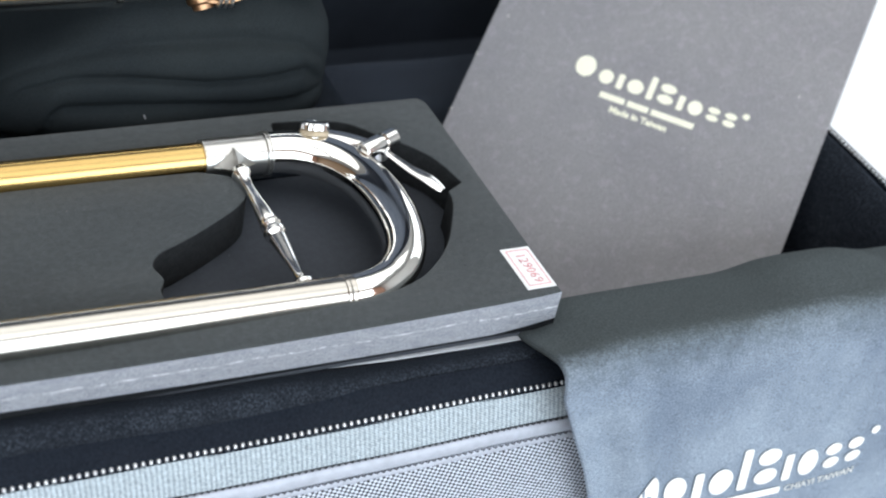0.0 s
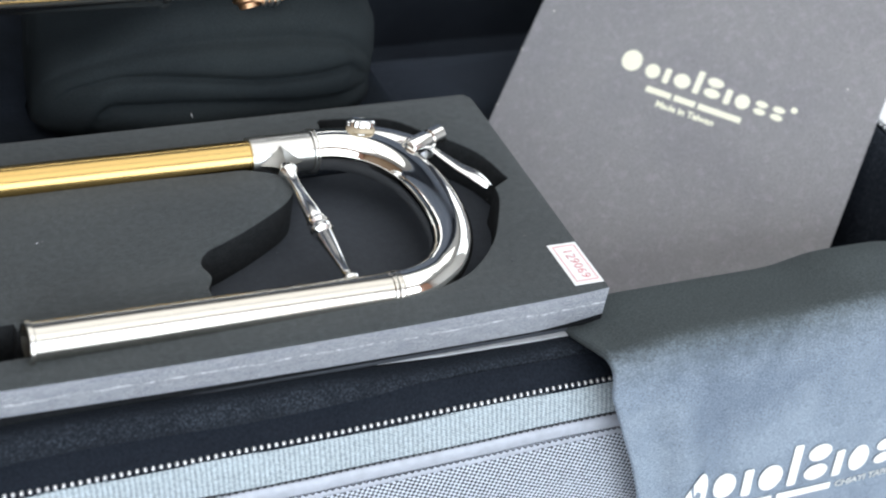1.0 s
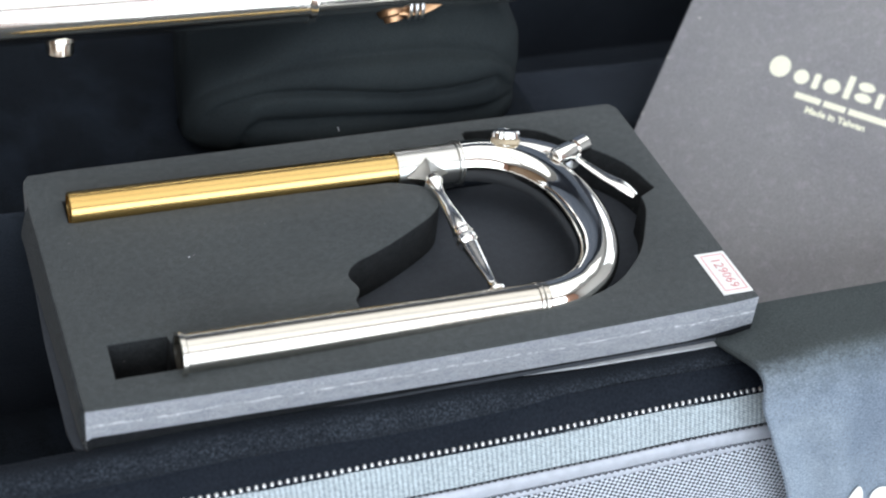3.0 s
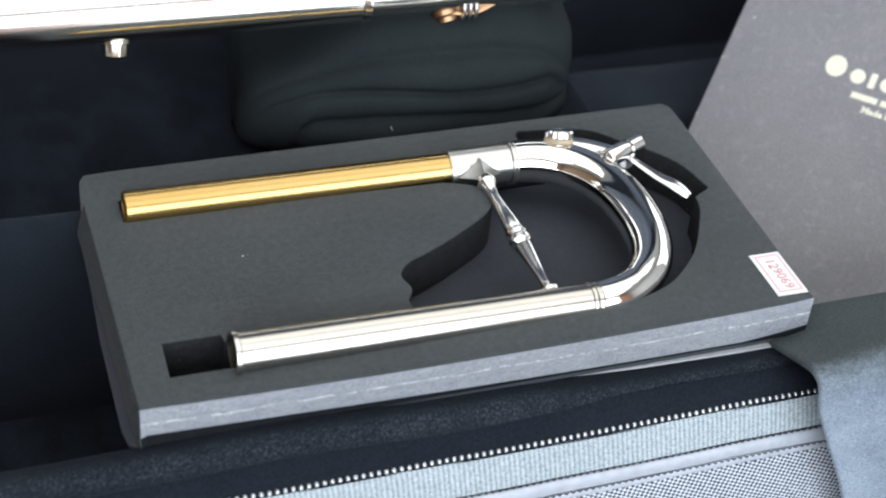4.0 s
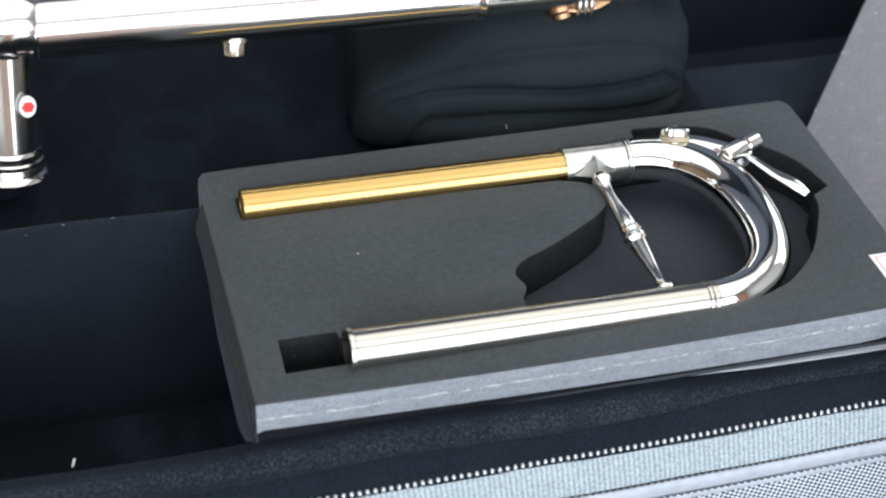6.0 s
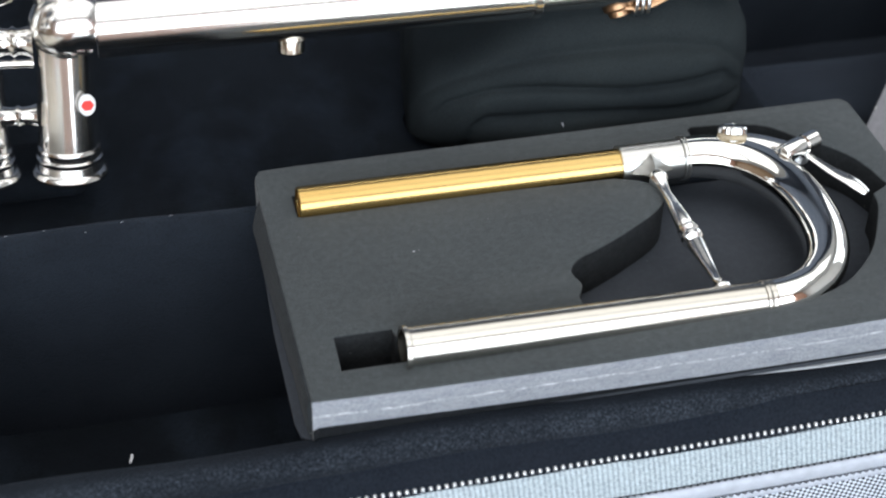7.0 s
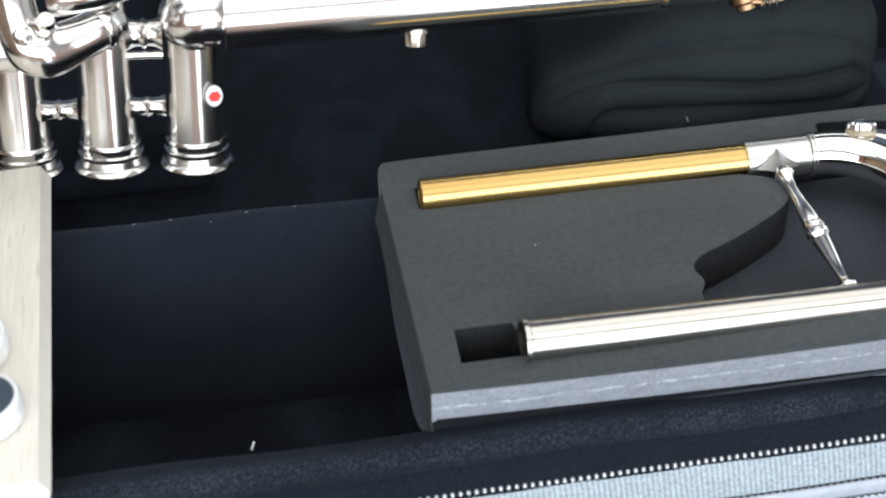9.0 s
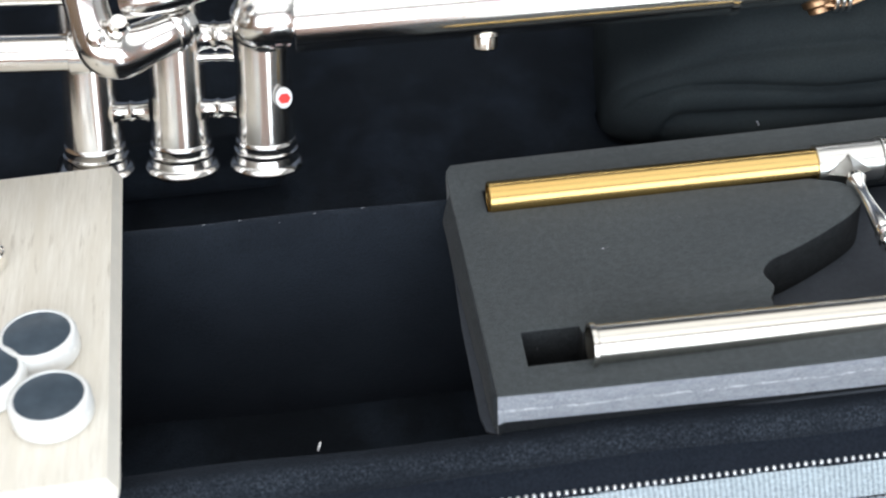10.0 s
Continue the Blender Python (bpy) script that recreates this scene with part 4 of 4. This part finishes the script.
rod("second_slide", spline([V(-0.1020, 0.1100, 0.0617), V(-0.0950, 0.1080, 0.0635), V(-0.0860, 0.1100, 0.0648), V(-0.0780, 0.1170, 0.0652)], 6), 0.0056)
rod("slide_ring", [V(-0.0900, 0.1125, 0.0505), V(-0.0897, 0.1127, 0.0506), V(-0.0870, 0.1150, 0.0517), V(-0.0867, 0.1153, 0.0518)], [0.0066, 0.0076, 0.0076, 0.0066])
bm = bmesh.new()
lathe(bm, [(0.0018, -0.003), (0.0018, 0.0), (0.0034, 0.0005), (0.0036, 0.0020), (0.0026, 0.0030), (0.0030, 0.0034), (0.0024, 0.0052)], LEANING @ axis((-0.1045, 0.1020, 0.0555), (0.1, -0.6, 0.7)), 20)
part("pull_knob", bm, SILVER_HAZED, trumpet)
bm = bmesh.new()
lathe(bm, [(0.0016, -0.003), (0.0016, 0.0), (0.0028, 0.0005), (0.0028, 0.0030), (0.0018, 0.0040)], LEANING @ axis((-0.1110, 0.1000, 0.0530), (-0.1, -0.7, 0.6)), 20)
part("pull_knob", bm, SILVER_HAZED, trumpet)
# oval maker's badge: a pale oval with a plain red shape
bm = bmesh.new()
BADGE = LEANING @ axis((-0.0540, 0.1245, 0.0218), (0.25, -0.95, 0.05)) @ pose(0, 0, 0, 0, 0, 0)
lathe(bm, [(0.0001, -0.001), (0.0036, -0.001), (0.0037, 0.0), (0.0034, 0.0003)], BADGE @ Matrix.Diagonal((0.78, 1, 1, 1)), 28)
badge = part("badge", bm, LABEL, trumpet, "oval white badge with a red mark")
bm = bmesh.new()
lathe(bm, [(0.0027, 0.0001), (0.0027, 0.0005)], BADGE @ Matrix.Diagonal((0.80, 0.70, 1, 1)), 6)
part("badge_mark", bm, RED, badge, "plain red shape", smooth=False)

# ---- folded black cloth ----


def along(x, pairs):
    return float(np.interp(x, [p[0] for p in pairs], [p[1] for p in pairs]))


UPPER = ((0.040, 0.016), (0.060, 0.0195), (0.076, 0.0200), (0.106, 0.0185), (0.148, 0.0180), (0.168, 0.0150), (0.180, 0.0080), (0.192, -0.004))
MIDDLE = ((0.0500, -0.040), (0.0650, -0.008), (0.0672, 0.0055), (0.0710, 0.0100), (0.0850, 0.0112), (0.110, 0.0075), (0.135, 0.0042), (0.155, 0.0040), (0.172, 0.0050), (0.192, -0.010))
LOWER = ((0.0700, -0.050), (0.0785, -0.014), (0.0800, -0.0050), (0.0840, -0.0012), (0.107, -0.0022), (0.151, -0.0062), (0.181, -0.0075), (0.192, -0.014))
BUNDLE = rounded([(0.254, -0.0200), (0.262, 0.010), (0.258, 0.034), (0.238, 0.050), (0.210, 0.0535), (0.182, 0.0470), (0.160, 0.0370), (0.145, 0.0270), (0.137, 0.0190), (0.1335, 0.0110), (0.1325, 0.0030), (0.1320, -0.0060), (0.1330, -0.0140), (0.1370, -0.0208)], 14)


def roll_depth(x, z):
    """How far the cloth stands out between its folds, which close in narrow creases."""
    marks = [0.060, along(x, UPPER), along(x, MIDDLE), along(x, LOWER), -0.030]
    for k in range(4):
        hi, lo = marks[k], max(marks[k + 1], -0.030)
        if lo <= z <= hi and hi > lo:
            s = (2 * z - hi - lo) / (hi - lo)
            deep = (0.0036, 0.0078, 0.0088, 0.0076)[k]
            if k == 0:
                return deep * (1 - max(0.0, -s) ** 6) + 0.0014
            return min(deep, 0.55 * (hi - lo)) * math.sqrt(max(0.0, 1 - abs(s) ** 2.6))
    return 0.0


cloth = thing("folded_cloth", (0.12, 0.17, -0.0215), "black cotton cloth folded in a soft bundle on velvet", "cloth")
bm = bmesh.new()
rings = []
for i in range(141):
    u = i / 140
    e = max(0.0, abs(2 * u - 1) * 1.22 - 0.22)
    end = math.sqrt(max(0.0, 1 - e ** (1.7 if u < 0.5 else 3.2)))
    ring = []
    for y, z in BUNDLE:
        back = min(1.0, max(0.0, (y - 0.14) / 0.07))
        x = 0.0600 + 0.1300 * u - back * 0.004 * (2 * u - 1) + 0.014 * back * (0.5 - abs(u - 0.5))
        front = 1.0 if y < 0.150 else max(0.0, 1 - (y - 0.150) / 0.05)
        d = roll_depth(x, z) * front * end
        p = V(x, y - d, z + 0.25 * d)
        mid = V(x, 0.156, -0.017) if u < 0.5 else V(x, 0.190, -0.012)
        p = mid + (p - mid) * (0.16 + 0.84 * end if u < 0.5 else 0.55 + 0.45 * end)
        if x < 0.105:      # the upper shoulder slopes down to the curled end
            high = min(1.0, max(0.0, (p.z + 0.004) / 0.040))
            p.z -= max(0.0, p.z) * 0.85 * ((0.105 - x) / 0.045) ** 1.6 * high * high * (3 - 2 * high)
        p.z = max(p.z, -0.0212)
        q = V(p.x * 12, p.y * 24, p.z * 34)
        soft = noise.noise(q) * 0.0022 + noise.noise(q * 2.6) * 0.0009 + noise.noise(V(p.x * 26, p.y * 70 + p.x * 20, p.z * 90)) * 0.0011
        ring.append(bm.verts.new(p + V(0.3, -0.8, 0.6) * soft))
    rings.append(ring)
for a, b in zip(rings, rings[1:]):
    for j in range(len(a) - 1):
        bm.faces.new((a[j], a[j + 1], b[j + 1], b[j]))
    bm.faces.new((a[0], b[0], b[-1], a[-1]))
bm.faces.new(rings[0][::-1])
bm.faces.new(rings[-1])
for _ in range(5):
    bmesh.ops.smooth_vert(bm, verts=bm.verts[:], factor=0.5, use_axis_x=False, use_axis_y=True, use_axis_z=True)
bmesh.ops.recalc_face_normals(bm, faces=bm.faces[:])
part("fold", bm, BLACKCLOTH, cloth, angle=80)

# ---- grey booklet leaning on the end wall ----
RIGHT, UP = V(0.6931, -0.7210, 0.0).normalized(), V(0.5850, 0.5619, 0.5849).normalized()
OUT = RIGHT.cross(UP).normalized()
BW, BH = 0.1455, 0.225
CORNER = V(0.3393, 0.0397, -0.0490) - UP * 0.0490 - RIGHT * BW
PAGE = Matrix.Translation(CORNER) @ Matrix((RIGHT, UP, OUT)).transposed().to_4x4()
book = thing("booklet", CORNER + RIGHT * BW / 2, "dark grey card booklet with cream printing, leaning in the case", "booklet")
bm = bmesh.new()
box(bm, (0, 0, -0.0005), (BW, BH, 0), 0.0002, 1, PAGE)
part("cover", bm, COVER, book)
bm = bmesh.new()
box(bm, (0.0006, 0.0008, -0.0024), (BW - 0.0008, BH - 0.0008, -0.0006), 0, 1, PAGE)
part("pages", bm, PAGES, book)
bm = bmesh.new()
box(bm, (0, 0, -0.0030), (BW, BH, -0.0025), 0.0002, 1, PAGE)
part("back_cover", bm, COVER, book)


def mark(bm, m, x, y, w, h, hole=0.0, seg=20, z=0.00015):
    """A flat oval, with an oval hole where given."""
    rim = [bm.verts.new(m @ V(x + w / 2 * math.cos(a), y + h / 2 * math.sin(a), z)) for a in (2 * math.pi * k / seg for k in range(seg))]
    if not hole:
        bm.faces.new(rim)
        return
    core = [bm.verts.new(m @ V(x + w / 2 * hole * math.cos(a), y + h / 2 * hole * 1.15 * math.sin(a), z)) for a in (2 * math.pi * k / seg for k in range(seg))]
    for k in range(seg):
        bm.faces.new((rim[k], rim[(k + 1) % seg], core[(k + 1) % seg], core[k]))


def bar(bm, m, x0, y0, x1, y1, z=0.00015):
    bm.faces.new([bm.verts.new(m @ V(*p)) for p in ((x0, y0, z), (x1, y0, z), (x1, y1, z), (x0, y1, z))])


def block(bm, m, x0, y0, x1, y1, r, z=0.00015):
    """A flat block with rounded corners."""
    ring = []
    for cx, cy, a0 in ((x1 - r, y0 + r, -90), (x1 - r, y1 - r, 0), (x0 + r, y1 - r, 90), (x0 + r, y0 + r, 180)):
        ring += [bm.verts.new(m @ V(cx + r * math.cos(radians(a0 + k * 30)), cy + r * math.sin(radians(a0 + k * 30)), z)) for k in range(4)]
    bm.faces.new(ring)


def wordmark(m, x0, y0, width, high, mat, parent, lay=None):
    """A maker's mark as a row of plain ovals and bars, with a dot."""
    x = x0
    for w, h, stack in ((0.122, 1.0, 1), (0.088, 0.68, 1), (0.034, 0.68, 0), (0.098, 0.68, 1), (0.034, 1.05, 0), (0.098, 1.0, 2), (0.034, 0.68, 0), (0.088, 0.68, 1), (0.074, 0.68, 2), (0.074, 0.68, 2)):
        w, h = w * width * 1.10, h * high
        bm = bmesh.new()
        if stack:
            for k in range(stack):
                mark(bm, m, x + w / 2, y0 + h * (k + 0.5) / stack, w * 0.90, h / stack * (0.96 if stack == 1 else 0.84))
        else:
            block(bm, m, x, y0, x + w, y0 + h, w * 0.25)
        if lay:
            lay(bm)
        part("printed_shape", bm, mat, parent, smooth=False)
        x += w + 0.021 * width
    bm = bmesh.new()
    mark(bm, m, x + 0.02 * width, y0 + high * 0.72, 0.04 * width, 0.04 * width)
    if lay:
        lay(bm)
    part("printed_dot", bm, mat, parent, smooth=False)


wordmark(PAGE, 0.0400, 0.0490 + 0.0553, 0.0700, 0.0100, CREAM, book)
for a, b in ((0.0525, 0.0632), (0.0645, 0.0735), (0.0748, 0.0930)):
    bm = bmesh.new()
    bar(bm, PAGE, a + 0.0020, 0.0490 + 0.0492, b + 0.0020, 0.0490 + 0.0519)
    part("printed_bar", bm, CREAM, book, smooth=False)
part("printed_words", lettering("Made in Taiwan", 0.0039, PAGE @ Matrix.Translation((0.0605, 0.0490 + 0.0444, 0.0001)), 0.00008, 0.00016), CREAM, book, "cream printed words", smooth=False)

for x, y in ((0.0004, 0.098), (0.0003, 0.071), (0.1300, 0.128), (0.0060, 0.119)):
    bm = bmesh.new()
    mark(bm, PAGE, x, y, 0.0009, 0.0007, 0, 7)
    part("scuff", bm, PAGES, book, smooth=False)

# ---- dark microfibre pouch hanging over the front edge ----
pouch = thing("pouch", (0.29, -0.02, -0.014), "dark blue-grey microfibre pouch draped over the case edge", "pouch")
PP = rounded([(0.0500, -0.0560), (0.0330, -0.0470), (0.0230, -0.0290), (0.0168, -0.0200), (0.0125, -0.0164), (-0.0040, -0.0102), (-0.0160, -0.0052), (-0.0230, -0.0032), (-0.0276, -0.0058), (-0.0300, -0.0150), (-0.0315, -0.0330), (-0.0335, -0.0550), (-0.0345, -0.0800), (-0.0340, -0.1050), (-0.0330, -0.1250)], 6)


def drape(p, u, v):
    """The pouch's slanting edge, its bulges and soft folds."""
    low = max(0.0, -0.012 - p.z) if p.y < 0.0 else 0.0
    p = p + V((0.37 * low) * (1 - u), 0, 0)
    swell = math.exp(-((p.x - 0.320) / 0.026) ** 4) * 0.0062 * math.exp(-((p.y - 0.004) / 0.018) ** 2)
    roll = 0.0050 * math.exp(-(u / 0.08) ** 2) * max(0.0, 1 - low * 28)
    fold_ = 0.0034 * min(1, u * 22) * math.sin((p.x - 0.215 - 0.30 * low) * 210) * math.exp(-((p.x - 0.222 - 0.30 * low) / 0.016) ** 2) * min(1, low * 40)
    soft = noise.noise(p * 20 + V(2, 5, 1)) * 0.0024 + noise.noise(p * 45 + V(7, 1, 3)) * 0.0008 + noise.noise(p * 60) * 0.0003
    return p + V(0, -fold_ - soft * 0.8, swell + soft * 0.7 - roll)


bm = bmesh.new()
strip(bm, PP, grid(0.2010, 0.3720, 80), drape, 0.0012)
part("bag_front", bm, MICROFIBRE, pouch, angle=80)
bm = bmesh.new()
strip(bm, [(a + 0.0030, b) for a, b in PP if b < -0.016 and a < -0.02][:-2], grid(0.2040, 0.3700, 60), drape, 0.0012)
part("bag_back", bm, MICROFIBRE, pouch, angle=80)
bm = bmesh.new()
sweep(bm, [drape(V(0.2010, *q), 0.0, 0.5) + V(0.0002, -0.0002, 0.0) for q in PP[22:]], 0.0013, 8)
part("side_hem", bm, MICROFIBRE, pouch)
FRONT = Matrix.Translation((0.2360, -0.0354, -0.0760)) @ Matrix((V(0.999, 0, 0.048), V(-0.10, 0.03, 0.99), V(0, -1, 0.0))).transposed().to_4x4()
HANGING = sorted(((z, y) for y, z in PP if y < -0.026), key=lambda q: q[0])


def lay_on_pouch(bm):
    """Press printed shapes onto the hanging front of the pouch."""
    for v in bm.verts:
        x, z = v.co.x, v.co.z
        u = (x - 0.2010) / 0.1710
        for _ in range(3):
            start = x - 0.37 * max(0.0, -0.012 - z) * (1 - u)
            u = min(1.0, max(0.0, (start - 0.2010) / 0.1710))
        at = drape(V(start, float(np.interp(z, [q[0] for q in HANGING], [q[1] for q in HANGING])), z), u, 0.5)
        v.co.y = at.y - 0.0019


wordmark(FRONT, 0.0, 0.0, 0.0990, 0.0190, WHITEPRINT, pouch, lay_on_pouch)
for a, b in ((0.030, 0.0405), (0.0425, 0.0650)):
    bm = bmesh.new()
    bar(bm, FRONT, a, -0.0062, b, -0.0028)
    lay_on_pouch(bm)
    part("printed_bar", bm, WHITEPRINT, pouch, smooth=False)
bm = lettering("CHIAYI TAIWAN", 0.0042, FRONT @ Matrix.Translation((0.0670, -0.0062, 0.0001)), 0.00008, 0.00012)
lay_on_pouch(bm)
part("printed_words", bm, WHITEPRINT, pouch, "white printed words", smooth=False)

# ---- oak board with parts on it ----
TURNED = Matrix.Translation((-0.110, 0.122, 0)) @ pose(0, 0, 0, 0, 0, 1.6) @ Matrix.Translation((0.110, -0.122, 0))
bm = bmesh.new()
box(bm, (-0.2100, -0.0220, -0.0095), (-0.1100, 0.1220, 0.0080), 0.0006, 2, TURNED)
bmesh.ops.bisect_plane(bm, geom=bm.verts[:] + bm.edges[:] + bm.faces[:], plane_co=(0, 0, 0.0032), plane_no=(0, 0, 1))
for v in bm.verts:      # the edge is nosed along the camera's view to catch light from above
    if (TURNED.inverted() @ v.co).x > -0.1108 and v.co.z < 0.0070:
        v.co.x += 0.0024 if v.co.z > 0 else -0.0010
bm.normal_update()
for f in bm.faces:
    f.material_index = 0 if f.normal.z > 0.9 else 1
solid("oak_board", bm, [OAK, PALE_EDGE], "pale oak-veneered board laid across the case", "board")


def button(x, y):
    ob = thing("valve_button", (0, 0, 0), "white-ringed round button with a slate blue inlay on the board", "button", "buttons on the board")
    bm = bmesh.new()
    lathe(bm, [(0.0100, 0.0), (0.0112, 0.0006), (0.0115, 0.0018), (0.0113, 0.0066), (0.0107, 0.0075), (0.0097, 0.0078), (0.0095, 0.0074)], Matrix.Identity(4), 40)
    part("ring", bm, PEARL, ob, "pearly white ring")
    bm = bmesh.new()
    lathe(bm, [(0.0095, 0.0072), (0.0095, 0.0075), (0.0060, 0.0079), (0.0010, 0.0080)], Matrix.Identity(4), 40)
    part("inlay", bm, SLATE, ob, "dark slate blue inlay")
    ob.location = (x, y, 0.0081)
    return ob


first = button(-0.1268, 0.0308)
for x, y in ((-0.1216, 0.0040), (-0.1404, 0.0176)):
    copy_thing(first, pose(x, y, 0.0081))
stem = thing("metal_spigot", (-0.1458, 0.0742, 0.0081), "short polished metal spigot standing on the board", "spigot")
bm = bmesh.new()
lathe(bm, [(0.0050, 0.0), (0.0056, 0.0006), (0.0056, 0.0050), (0.0048, 0.0056), (0.0048, 0.0080), (0.0040, 0.0086)], Matrix.Translation((-0.1458, 0.0742, 0.0081)), 28)
part("stem_body", bm, SILVER, stem)

# ---- bits of lint ----
for pts in (((-0.0515, 0.0035, -0.0160), (-0.0511, 0.0032, -0.0147), (-0.0506, 0.0033, -0.0130)), ((0.1110, 0.1278, -0.0052), (0.1113, 0.1276, -0.0060), (0.1116, 0.1275, -0.0068))):
    bm = bmesh.new()
    sweep(bm, spline([V(*p) for p in pts], 4), 0.00026 if pts[0][0] < 0 else 0.00022, 6)
    solid("lint", bm, FIBRE if pts[0][0] < 0 else PAGES_GREY, "short pale fibre stuck to the dark fabric", "lint")
for x, y, z in ((-0.030, 0.1061, -0.0086), (-0.046, 0.1058, -0.0086), (-0.071, 0.1064, -0.0087), (-0.083, 0.1060, -0.0086), (-0.058, 0.1045, -0.0100), (0.002, 0.1063, -0.0087)):
    bm = bmesh.new()
    sweep(bm, spline([V(x, y, z), V(x + 0.0006, y - 0.0002, z + 0.0004), V(x + 0.0011, y, z + 0.0002)], 3), 0.00008, 5)
    solid("lint", bm, PAGES_GREY, "tiny pale fibre on the velvet divider", "lint")
for x, y in ((0.042, 0.060), (0.185, 0.020), (0.197, 0.0525), (0.071, 0.052), (0.030, 0.048)):
    bm = bmesh.new()
    box(bm, (x, y, 0.0), (x + 0.0007, y + 0.0004, 0.0003), 0.0001, 1)
    solid("lint", bm, PAGES_GREY if x == 0.042 else STITCH, "tiny pale speck of dust on the foam", "lint")
